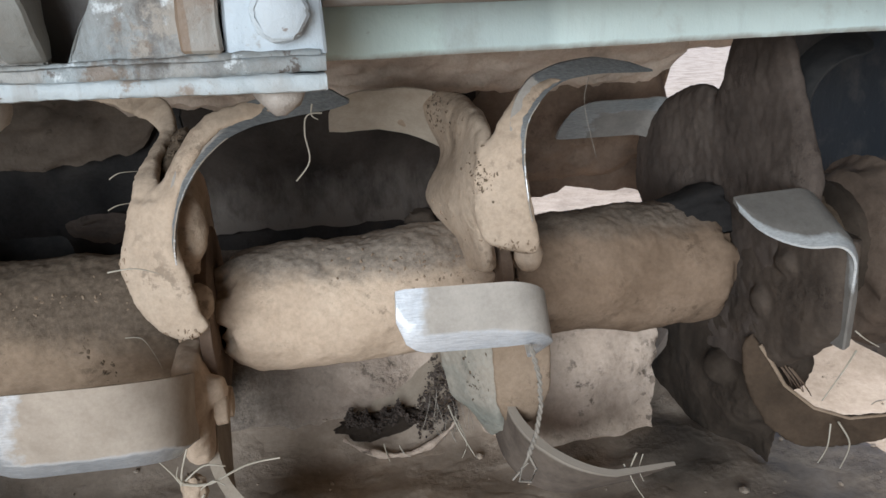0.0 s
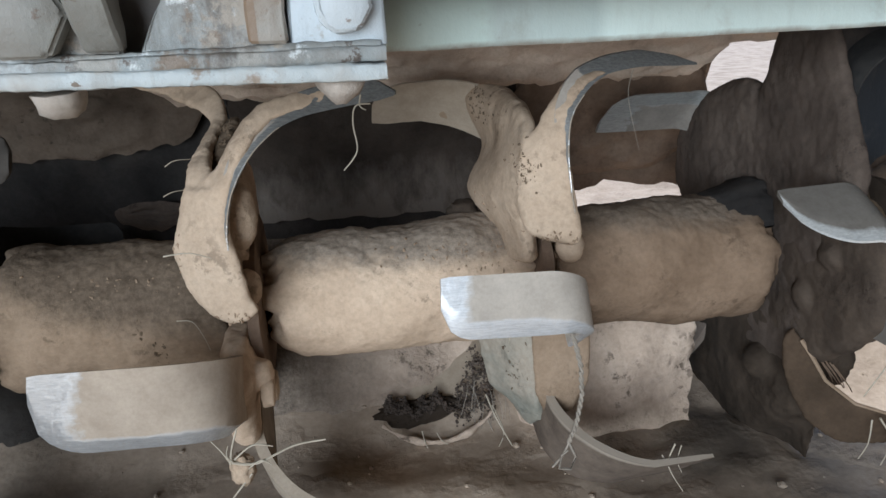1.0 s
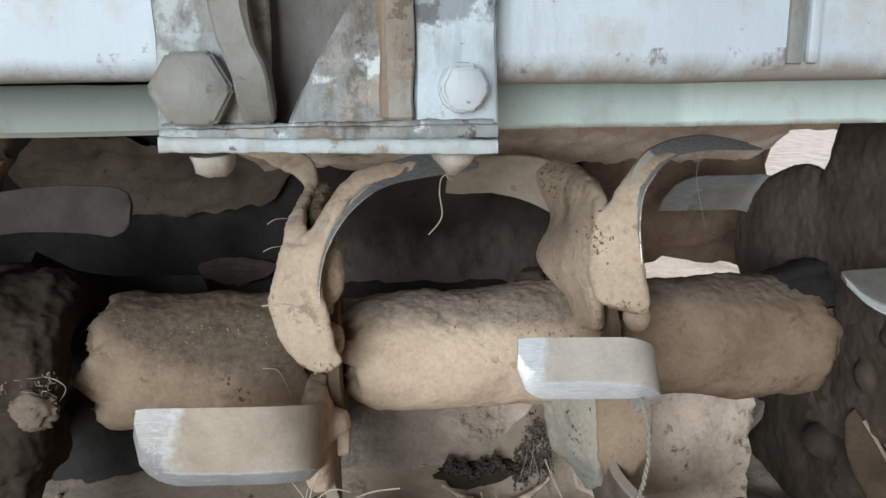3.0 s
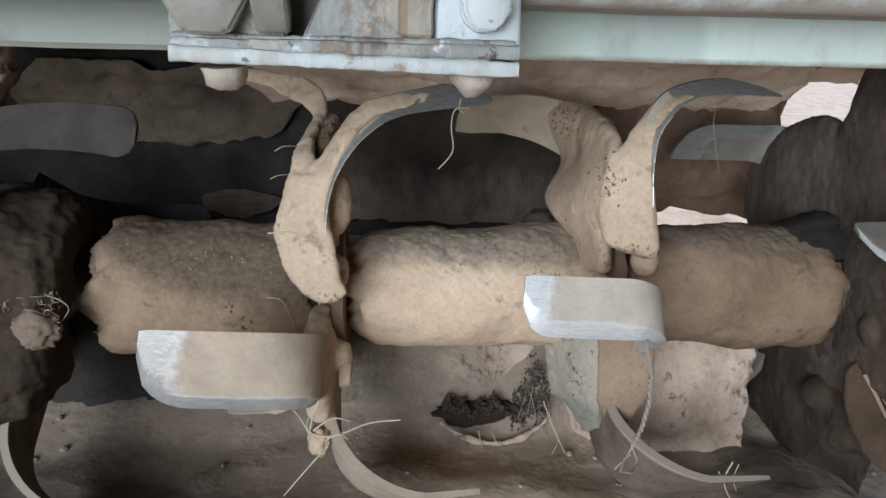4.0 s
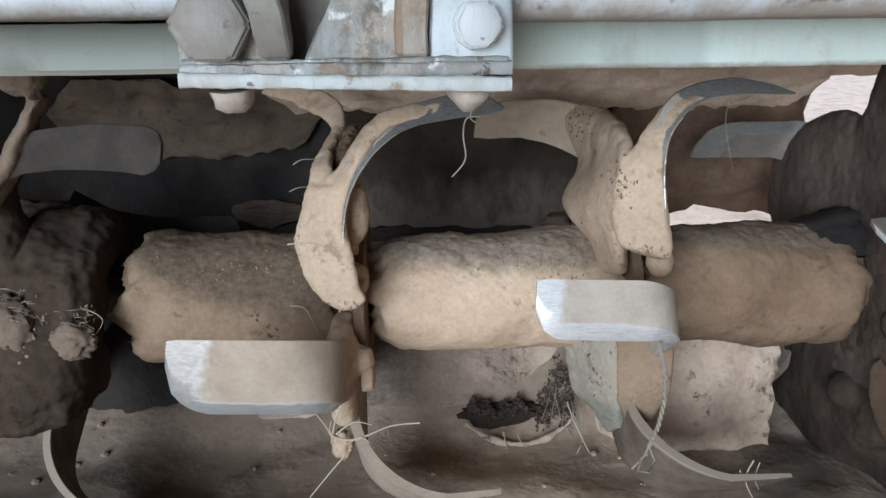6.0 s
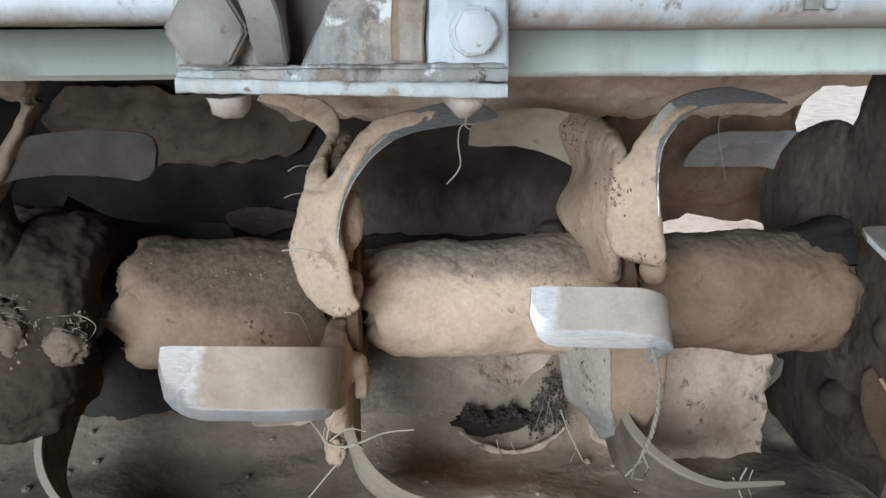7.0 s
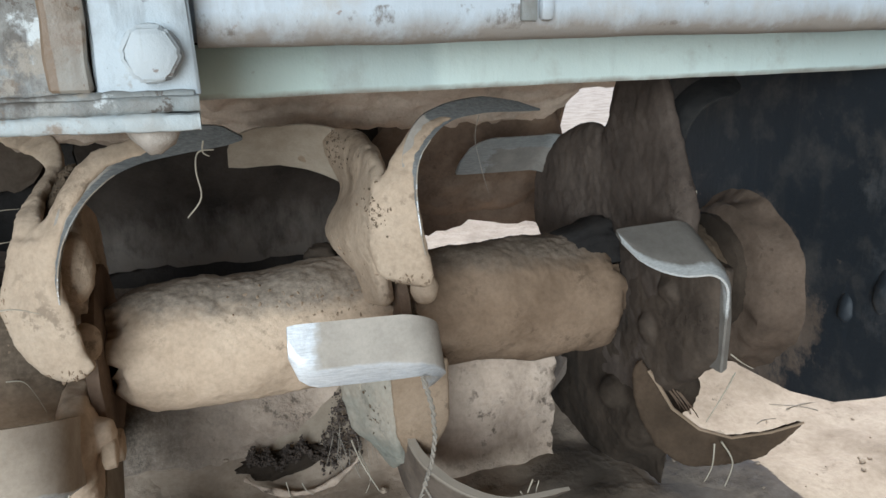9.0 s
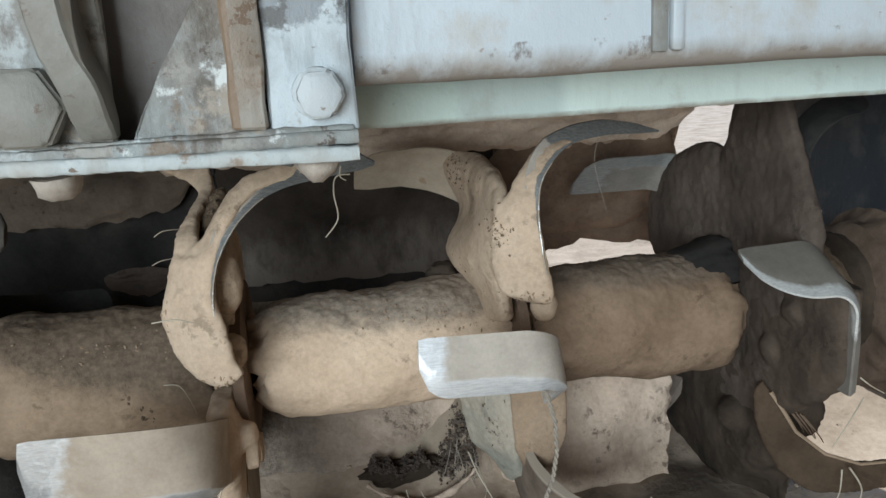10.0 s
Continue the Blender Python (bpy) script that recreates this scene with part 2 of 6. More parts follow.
def steel_material(name, wear_tip, wear_edge, patch=0.0, steel=((0.42, 0.43, 0.45), (0.72, 0.73, 0.76)), mud=((0.34, 0.28, 0.215), (0.465, 0.39, 0.305)), pale_rim=False, ragged=0.30, metal=0.75):
    """Blade: mud film over steel, bare where the soil polishes it. UV u runs root to tip, v trailing to leading."""
    mud = [tuple(0.9 * v + 0.1 * sum(c) / 3 for v in c) for c in mud]
    m, n, l, b = mat(name)
    uv = n.new("ShaderNodeUVMap")
    uv.uv_map = "blade"
    sep = n.new("ShaderNodeSeparateXYZ")
    l.new(uv.outputs[0], sep.inputs[0])
    wob = noise_tex(n, l, 70, 5, 0.65)
    fine = noise_tex(n, l, 400, 6, 0.7)

    def math_node(op, a, c, d=None):
        k = n.new("ShaderNodeMath")
        k.operation = op
        for i, v in enumerate((a, c, d)):
            if v is None:
                continue
            if isinstance(v, (int, float)):
                k.inputs[i].default_value = v
            else:
                l.new(v, k.inputs[i])
        return k.outputs[0]

    wobc = math_node("MULTIPLY", math_node("SUBTRACT", wob, 0.5), ragged)
    tip = math_node("ADD", sep.outputs[0], wobc)
    tipm = ramp(n, l, tip, [(max(wear_tip - 0.02, 0), (0, 0, 0)), (min(wear_tip + 0.02, 1), (1, 1, 1))])
    edge = math_node("ADD", sep.outputs[1], wobc)
    edgem = ramp(n, l, edge, [(max(wear_edge - 0.03, 0), (0, 0, 0)), (min(wear_edge + 0.03, 1), (1, 1, 1))])
    bare = math_node("MAXIMUM", tipm, edgem)
    if patch:
        pm = ramp(n, l, noise_tex(n, l, 38, 3, 0.5), [(0.66 - patch, (0, 0, 0)), (0.69 - patch, (1, 1, 1))])
        bare = math_node("MAXIMUM", bare, pm)
    rim = ramp(n, l, math_node("ADD", sep.outputs[1], math_node("MULTIPLY", wobc, 0.25)), [(0.03, (1, 1, 1)), (0.07, (0, 0, 0))]) if pale_rim else None
    dust = ramp(n, l, fine, [(0.5, (0, 0, 0)), (0.75, (0.35, 0.35, 0.35))])
    bare = math_node("MULTIPLY", bare, math_node("SUBTRACT", 1.0, dust))
    mudc = ramp(n, l, noise_tex(n, l, 45, 6, 0.65), [(0.3, mud[0]), (0.7, mud[1])])
    mudc = mix(n, l, 1.0, mudc, ramp(n, l, fine, [(0.3, (0.88, 0.875, 0.87)), (0.6, (1, 1, 1))]), "MULTIPLY")
    if pale_rim:
        mudc = mix(n, l, rim, mudc, (0.37, 0.315, 0.255))
    st = ramp(n, l, noise_tex(n, l, 120, 5, 0.7, stretch=(1, 8, 8)), [(0.3, steel[0]), (0.7, steel[1])])
    l.new(mix(n, l, bare, mudc, st), b.inputs["Base Color"])
    l.new(math_node("MULTIPLY", bare, metal), b.inputs["Metallic"])
    l.new(math_node("MULTIPLY_ADD", bare, -0.60, 0.93), b.inputs["Roughness"])
    b.inputs["Specular IOR Level"].default_value = 0.25
    bump(n, l, b, [(wob, 0.0006), (fine, 0.0003)], strength=0.4)
    return m


BLADE_SHINY = steel_material("blade_polished_tip", 0.895, 0.80, ragged=0.12, steel=((0.52, 0.53, 0.54), (0.76, 0.765, 0.77)), mud=((0.36, 0.285, 0.215), (0.49, 0.40, 0.31)))
BLADE_CLEAN = steel_material("blade_dusty_bright", 0.885, 0.775, ragged=0.12, metal=0.5, steel=((0.50, 0.512, 0.53), (0.76, 0.77, 0.785)), mud=((0.40, 0.35, 0.295), (0.52, 0.46, 0.39)))
BLADE_DUST = steel_material("blade_dusty", 1.3, 1.2, mud=((0.039, 0.034, 0.029), (0.070, 0.061, 0.053)))
BLADE_BLACK = steel_material("blade_black", 1.3, 1.2, mud=((0.014, 0.014, 0.015), (0.04, 0.037, 0.034)))
BLADE_EDGE = steel_material("blade_bare_edge", 0.60, 0.42, ragged=0.4, metal=0.25, steel=((0.12, 0.122, 0.12), (0.26, 0.262, 0.255)), mud=((0.30, 0.262, 0.22), (0.42, 0.37, 0.315)))
# near-white steel that paints the highlight along a blade's edge
EDGE_HIGHLIGHT = steel_material("cutting_edge_highlight", 0.0, 0.0, steel=((0.62, 0.63, 0.63), (0.85, 0.86, 0.86)))
BLADE_GREY = steel_material("blade_grey_worn", 1.3, 0.86, ragged=0.14, metal=0.3, steel=((0.46, 0.468, 0.46), (0.68, 0.685, 0.67)), mud=((0.15, 0.133, 0.113), (0.22, 0.197, 0.17)))
BLADE_BROWN = steel_material("blade_brown_mud", 1.3, 1.2, mud=((0.13, 0.10, 0.08), (0.25, 0.20, 0.16)))
BLADE_SILVER = steel_material("blade_dull_silver", 0.80, 0.70, metal=0.4, steel=((0.22, 0.227, 0.222), (0.42, 0.425, 0.412)), mud=((0.17, 0.152, 0.132), (0.27, 0.242, 0.21)))
BLADE_RIM = steel_material("blade_brown_with_pale_rim", 1.3, 1.2, mud=((0.11, 0.082, 0.062), (0.215, 0.165, 0.125)), pale_rim=True)
BLADE_MUD = steel_material("blade_muddy", 1.3, 1.2, mud=((0.36, 0.283, 0.205), (0.48, 0.39, 0.29)))
BLADE_TAN = steel_material("blade_tan_mud", 1.3, 1.2, mud=((0.36, 0.29, 0.215), (0.50, 0.412, 0.315)))


def paint_material(name, base, dirt, rust, amount=0.5, rough=0.55, streak=(1, 1, 1)):
    """Old brushed paint: soft tone changes, smeared dirt, runs, chips down to rust."""
    m, n, l, b = mat(name)
    base = tuple(v * w for v, w in zip(base, (0.965, 1.0, 1.015)))
    d1 = noise_tex(n, l, 22, 7, 0.68, stretch=streak)
    d2 = noise_tex(n, l, 85, 6, 0.7)
    d3 = noise_tex(n, l, 30, 5, 0.6, stretch=(3.2, 3.2, 0.5))
    tone = ramp(n, l, noise_tex(n, l, 6, 4, 0.6), [(0.3, tuple(c * 0.80 for c in base)), (0.7, base)])
    f1 = ramp(n, l, d1, [(0.60 - 0.16 * amount, (0, 0, 0)), (0.78 - 0.14 * amount, (0.85, 0.85, 0.85))])
    col = mix(n, l, f1, tone, dirt)
    f3 = ramp(n, l, d3, [(0.60 - 0.06 * amount, (0, 0, 0)), (0.74 - 0.06 * amount, (0.6 * min(1, amount),) * 3)])
    col = mix(n, l, f3, col, tuple(c * 0.75 for c in dirt))
    chips = ramp(n, l, d2, [(0.68 - 0.05 * amount, (0, 0, 0)), (0.71 - 0.05 * amount, (0.9, 0.9, 0.9))])
    sp = n.new("ShaderNodeMath")
    sp.operation = "MULTIPLY"
    l.new(chips, sp.inputs[0])
    sp.inputs[1].default_value = min(1.0, amount)
    col = mix(n, l, sp.outputs[0], col, rust)
    l.new(col, b.inputs["Base Color"])
    b.inputs["Roughness"].default_value = rough
    bump(n, l, b, [(d2, 0.0007 * (1 + amount)), (d1, 0.0010 * (1 + amount)), (d3, 0.0008)], strength=0.55)
    return m


def beam_paint():
    """Pale green paint, touched up in stretches of another shade with brushed ends; the shadow left of the bracket is
    put into the colour.
    """
    m = paint_material("pale_green_paint", (0.68, 0.77, 0.725), (0.46, 0.50, 0.46), (0.16, 0.14, 0.11), 0.28)
    n, l = m.node_tree.nodes, m.node_tree.links
    b = n["Principled BSDF"]
    old = b.inputs["Base Color"].links[0].from_socket
    tc = n.new("ShaderNodeTexCoord")
    sep = n.new("ShaderNodeSeparateXYZ")
    l.new(tc.outputs["Object"], sep.inputs[0])
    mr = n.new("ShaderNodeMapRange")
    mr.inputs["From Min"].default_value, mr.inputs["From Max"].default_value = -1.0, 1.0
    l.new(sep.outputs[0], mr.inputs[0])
    # the two lowest stops paint the shadowed stretch left of the bracket
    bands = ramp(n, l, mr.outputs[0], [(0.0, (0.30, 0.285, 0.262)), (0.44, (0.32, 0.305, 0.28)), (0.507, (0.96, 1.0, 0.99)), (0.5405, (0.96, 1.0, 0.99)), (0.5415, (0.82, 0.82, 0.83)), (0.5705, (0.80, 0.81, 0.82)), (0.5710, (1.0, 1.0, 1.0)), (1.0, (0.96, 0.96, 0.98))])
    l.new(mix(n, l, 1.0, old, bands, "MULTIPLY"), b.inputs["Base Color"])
    return m


BEAM_PAINT = beam_paint()
WHITE_PAINT = paint_material("dusty_white_paint", (0.54, 0.572, 0.607), (0.42, 0.39, 0.35), (0.22, 0.12, 0.07), 0.62)
def stain(m, axis, low, high, colour, scale=20, cover=0.5, stretch=(1, 1, 1)):
    """Ragged grime or rust between two places along an axis, thickest midway."""
    n, l = m.node_tree.nodes, m.node_tree.links
    b = n["Principled BSDF"]
    old = b.inputs["Base Color"].links[0].from_socket
    tc = n.new("ShaderNodeTexCoord")
    sep = n.new("ShaderNodeSeparateXYZ")
    l.new(tc.outputs["Object"], sep.inputs[0])
    mr = n.new("ShaderNodeMapRange")
    mr.inputs["From Min"].default_value, mr.inputs["From Max"].default_value = low, high
    l.new(sep.outputs[axis], mr.inputs[0])
    hump = ramp(n, l, mr.outputs[0], [(0.0, (0, 0, 0)), (0.3, (1, 1, 1)), (0.7, (1, 1, 1)), (1.0, (0, 0, 0))])
    k = n.new("ShaderNodeMath")
    k.operation = "MULTIPLY"
    l.new(hump, k.inputs[0])
    l.new(noise_tex(n, l, scale, 8, 0.7, stretch=stretch), k.inputs[1])
    f = ramp(n, l, k.outputs[0], [(0.60 - 0.3 * cover, (0, 0, 0)), (0.66 - 0.3 * cover, (0.85, 0.85, 0.85))])
    l.new(mix(n, l, f, old, colour), b.inputs["Base Color"])
    return m


def lip_dirt(m, z0, z1, colour):
    """Brown grime gathered in ragged patches along a low edge between two heights."""
    n, l = m.node_tree.nodes, m.node_tree.links
    b = n["Principled BSDF"]
    old = b.inputs["Base Color"].links[0].from_socket
    tc = n.new("ShaderNodeTexCoord")
    sep = n.new("ShaderNodeSeparateXYZ")
    l.new(tc.outputs["Object"], sep.inputs[0])
    mr = n.new("ShaderNodeMapRange")
    mr.inputs["From Min"].default_value, mr.inputs["From Max"].default_value = z1, z0
    l.new(sep.outputs[2], mr.inputs[0])
    ad = n.new("ShaderNodeMath")
    ad.operation = "MULTIPLY"
    l.new(mr.outputs[0], ad.inputs[0])
    l.new(noise_tex(n, l, 45, 6, 0.7, stretch=(1, 1, 0.4)), ad.inputs[1])
    f = ramp(n, l, ad.outputs[0], [(0.14, (0, 0, 0)), (0.40, (0.88, 0.88, 0.88))])
    l.new(mix(n, l, f, old, colour), b.inputs["Base Color"])
    return m


# lighter low down: dust, and the hood's painted shade thinning out
lip_dirt(HOOD_DIM, 0.15, 0.27, (0.17, 0.144, 0.122))
lip_dirt(WHITE_PAINT, 0.399, 0.420, (0.24, 0.205, 0.17))
stain(WHITE_PAINT, 2, 0.398, 0.424, (0.15, 0.125, 0.105), 34, 0.12, (1, 1, 0.6))
lip_dirt(BEAM_PAINT, 0.3725, 0.3790, (0.28, 0.26, 0.22))
BRACKET_PAINT = paint_material("chipped_grey_white_paint", (0.31, 0.325, 0.318), (0.19, 0.175, 0.153), (0.085, 0.065, 0.052), 1.6)
stain(BRACKET_PAINT, 0, -0.16, 0.04, (0.30, 0.285, 0.255), 18, 0.34)
stain(BRACKET_PAINT, 0, -0.17, -0.095, (0.40, 0.425, 0.43), 16, 0.45)
stain(BRACKET_PAINT, 0, -0.16, 0.04, (0.13, 0.115, 0.10), 42, 0.16)
stain(BRACKET_PAINT, 0, -0.16, 0.04, (0.17, 0.15, 0.13), 26, 0.16, (1, 1, 0.6))
stain(BRACKET_PAINT, 0, -0.16, 0.04, (0.62, 0.65, 0.65), 40, 0.10)
# dark between the ribs and higher up: rust, and the ribs' shadow painted in
stain(BRACKET_PAINT, 0, -0.075, -0.030, (0.10, 0.085, 0.07), 22, 0.30, (1, 1, 0.6))
stain(BRACKET_PAINT, 2, 0.400, 0.48, (0.11, 0.09, 0.07), 18, 0.30, (1, 1, 0.6))
stain(BRACKET_PAINT, 0, -0.105, -0.025, (0.16, 0.11, 0.07), 32, 0.22)
stain(BRACKET_PAINT, 2, 0.372, 0.420, (0.30, 0.26, 0.21), 34, 0.24)
SIDE_PAINT = paint_material("bluish_white_paint", (0.54, 0.575, 0.60), (0.27, 0.275, 0.275), (0.12, 0.11, 0.10), 0.9)
# blue-grey upper part: the rib's shadow put into the paint
stain(SIDE_PAINT, 2, 0.400, 0.50, (0.19, 0.205, 0.22), 30, 0.55)
stain(SIDE_PAINT, 2, 0.398, 0.50, (0.09, 0.085, 0.08), 55, 0.16)
stain(SIDE_PAINT, 2, 0.376, 0.402, (0.30, 0.27, 0.235), 36, 0.22)
BOLT_PAINT = paint_material("dusty_white_bolt_paint", (0.55, 0.57, 0.58), (0.36, 0.35, 0.33), (0.17, 0.11, 0.075), 0.8)
BASE_PAINT = paint_material("grey_white_base_paint", (0.49, 0.512, 0.508), (0.36, 0.335, 0.30), (0.13, 0.09, 0.06), 1.0)
stain(BASE_PAINT, 0, -0.085, -0.005, (0.24, 0.18, 0.13), 40, 0.34)
stain(BASE_PAINT, 0, -0.15, -0.06, (0.33, 0.29, 0.24), 30, 0.25)
NUT_DUST = mud_material("dusty_paint", (0.23, 0.215, 0.195), (0.32, 0.305, 0.28), (0.42, 0.40, 0.375), spot=0.5)
RIB_PAINT = paint_material("dusty_beige_rib_paint", (0.245, 0.232, 0.205), (0.18, 0.16, 0.134), (0.14, 0.10, 0.075), 0.9)
RUST_PAINT = paint_material("rusty_rib_paint", (0.33, 0.30, 0.26), (0.235, 0.185, 0.14), (0.16, 0.105, 0.07), 1.2)
stain(RUST_PAINT, 0, -0.0435, -0.0315, (0.20, 0.135, 0.085), 30, 0.75, (1, 1, 0.3))
stain(RUST_PAINT, 2, 0.372, 0.425, (0.19, 0.135, 0.095), 60, 0.25)
stain(RUST_PAINT, 2, 0.40, 0.56, (0.30, 0.245, 0.19), 44, 0.16, (1, 1, 0.35))
stain(RIB_PAINT, 2, 0.38, 0.56, (0.20, 0.17, 0.135), 24, 0.3, (1, 1, 0.5))
# back of the bracket's recess: its shade is put into the colour
RECESS_DARK = paint_material("recess_dark_paint", (0.16, 0.14, 0.125), (0.10, 0.08, 0.065), (0.12, 0.06, 0.035), 1.0)
DARK_PAINT = paint_material("dark_blue_grey_paint", (0.022, 0.027, 0.034), (0.075, 0.07, 0.066), (0.12, 0.10, 0.085), 0.6, 0.6)


def plate_paint():
    """Dark plate with brown mud splashed round the bearing and a worn grey patch in front."""
    m = DARK_PAINT.copy()
    m.name = "dark_plate_with_mud"
    n, l = m.node_tree.nodes, m.node_tree.links
    b = n["Principled BSDF"]
    old = b.inputs["Base Color"].links[0].from_socket
    tc = n.new("ShaderNodeTexCoord")
    sep = n.new("ShaderNodeSeparateXYZ")
    l.new(tc.outputs["Object"], sep.inputs[0])

    def away(y, z, ky, kz):
        c = n.new("ShaderNodeVectorMath")
        c.operation = "SUBTRACT"
        l.new(tc.outputs["Object"], c.inputs[0])
        c.inputs[1].default_value = (0.495, y, z)
        k = n.new("ShaderNodeVectorMath")
        k.operation = "MULTIPLY"
        l.new(c.outputs[0], k.inputs[0])
        k.inputs[1].default_value = (0, ky, kz)
        d = n.new("ShaderNodeVectorMath")
        d.operation = "LENGTH"
        l.new(k.outputs[0], d.inputs[0])
        a_ = n.new("ShaderNodeMath")
        a_.operation = "MULTIPLY_ADD"
        l.new(noise_tex(n, l, 26, 7, 0.72), a_.inputs[0])
        a_.inputs[1].default_value = 0.16
        l.new(d.outputs["Value"], a_.inputs[2])
        return a_.outputs[0]

    brown = ramp(n, l, noise_tex(n, l, 40, 6, 0.7), [(0.3, (0.10, 0.075, 0.058)), (0.7, (0.21, 0.16, 0.125))])
    col = mix(n, l, ramp(n, l, away(0.565, 0.150, 1, 1), [(0.160, (0.9, 0.9, 0.9)), (0.178, (0, 0, 0))]), old, brown)
    col = mix(n, l, ramp(n, l, away(0.36, 0.26, 1.1, 0.55), [(0.12, (0.9, 0.9, 0.9)), (0.15, (0, 0, 0))]), col, (0.085, 0.086, 0.088))
    l.new(col, b.inputs["Base Color"])
    return m


PLATE_PAINT = plate_paint()


def simple(name, c1, c2, rough=0.8, scale=60):
    m, n, l, b = mat(name)
    f = noise_tex(n, l, scale, 4, 0.6)
    l.new(ramp(n, l, f, [(0.3, c1), (0.7, c2)]), b.inputs["Base Color"])
    b.inputs["Roughness"].default_value = rough
    bump(n, l, b, [(f, 0.0004)])
    return m


STRAW = simple("dry_straw", (0.35, 0.30, 0.228), (0.52, 0.46, 0.365))
TWINE = simple("twine", (0.22, 0.19, 0.155), (0.35, 0.305, 0.252), 0.95, 200)


# ---------------------------------------------------------------- mesh helpers
def finish(bm, name, material, smooth=40):
    me = bpy.data.meshes.new(name)
    bmesh.ops.recalc_face_normals(bm, faces=bm.faces)
    bm.to_mesh(me)
    bm.free()
    for mm in (material if isinstance(material, (list, tuple)) else [material]):
        me.materials.append(mm)
    if smooth:
        me.shade_smooth()
        me.set_sharp_from_angle(angle=radians(smooth))
    return me


def part(name, bm, material, parent=None, label="", smooth=40):
    ob = new(name, finish(bm, name, material, smooth))
    ob.parent = parent
    if label:
        tagged(ob, label)
    return ob


def thing(name, label, category, group="", kind=""):
    ob = new(name)
    ob.empty_display_size = 0.02
    return tagged(ob, label, category, group, kind)


def wobble(bm, amp, scale, seed=0.0, only=None, along=(1, 1, 1)):
    """Pushes vertices along their normals by smooth noise."""
    bm.normal_update()
    for v in bm.verts:
        p = v.co * Vector(along) * scale + Vector((seed, seed * 1.7, -seed))
        if only is None or only(v.co):
            v.co += v.normal * (amp * noise.fractal(p, 1.0, 2.0, 4, noise_basis="PERLIN_ORIGINAL"))


def box(bm, x0, x1, y0, y1, z0, z1, bevel=0.0, seg=2):
    r = bmesh.ops.create_cube(bm, size=1)
    vs = r["verts"]
    for v in vs:
        v.co = Vector((x0 + (v.co.x + 0.5) * (x1 - x0), y0 + (v.co.y + 0.5) * (y1 - y0), z0 + (v.co.z + 0.5) * (z1 - z0)))
    if bevel:
        es = list({e for v in vs for e in v.link_edges})
        bmesh.ops.bevel(bm, geom=es, offset=bevel, segments=seg, affect="EDGES", profile=0.5)
    return bm


def lathe_x(profile, n=64, a0=0.0, a1=360.0):
    """Turns (x, r) points round the x axis; angle 0 is up, positive towards -y. A part turn is closed with caps."""
    bm = bmesh.new()
    full = abs(a1 - a0) >= 359.9
    rings = []
    cnt = n if full else n + 1
    for i in range(cnt):
        th = radians(a0 + (a1 - a0) * i / n)
        rings.append([bm.verts.new((x, -r * math.sin(th), r * math.cos(th))) for x, r in profile])
    for i in range(n):
        r0, r1 = rings[i], rings[(i + 1) % cnt]
        for j in range(len(profile) - 1):
            bm.faces.new((r0[j], r0[j + 1], r1[j + 1], r1[j]))
    if not full:
        for r in (rings[0], rings[-1]):
            bm.faces.new(r)
    return bm


def hexagon(bm, centre, axis, across, height, chamfer=0.12):
    """A hex head or nut along an axis, its base at the centre."""
    q = Vector(axis).normalized().to_track_quat("Z", "Y").to_matrix().to_4x4()
    m = Matrix.Translation(centre) @ q
    R = across / math.sqrt(3)
    lev = [(0, R), (height * 0.85, R), (height, R * (1 - chamfer))]
    rows = [[bm.verts.new(m @ Vector((r * math.cos(k * math.pi / 3), r * math.sin(k * math.pi / 3), h))) for k in range(6)] for h, r in lev]
    for a_, b_ in zip(rows, rows[1:]):
        for k in range(6):
            bm.faces.new((a_[k], a_[(k + 1) % 6], b_[(k + 1) % 6], b_[k]))
    bm.faces.new(rows[-1])
    bm.faces.new(rows[0][::-1])
    return bm


def rod(points, radius, sides=7, taper=1.0):
    """A tube along points."""
    bm = bmesh.new()
    pts = [Vector(p) for p in points]
    rings = []
    for i, p in enumerate(pts):
        d = (pts[min(i + 1, len(pts) - 1)] - pts[max(i - 1, 0)]).normalized()
        s = d.cross(Vector((0.31, 0.2, 0.93))).normalized()
        t = d.cross(s)
        r = radius * (1 + (taper - 1) * i / (len(pts) - 1))
        rings.append([bm.verts.new(p + (s * math.cos(k * math.tau / sides) + t * math.sin(k * math.tau / sides)) * r) for k in range(sides)])
    for a_, b_ in zip(rings, rings[1:]):
        for k in range(sides):
            bm.faces.new((a_[k], a_[(k + 1) % sides], b_[(k + 1) % sides], b_[k]))
    bm.faces.new(rings[0][::-1])
    bm.faces.new(rings[-1])
    return bm


# ---------------------------------------------------------------- ground
def near_height(x, y):
    p = Vector((x, y, 0))
    f = min(1.0, max(0.0, (y - 0.59) / 0.09))
    h = 0.028 * f * f * (3 - 2 * f) + 0.010 * noise.fractal(p * 7, 1.0, 2.0, 4) + 0.0035 * noise.fractal(p * 38, 1.0, 2.0, 4)
    return h


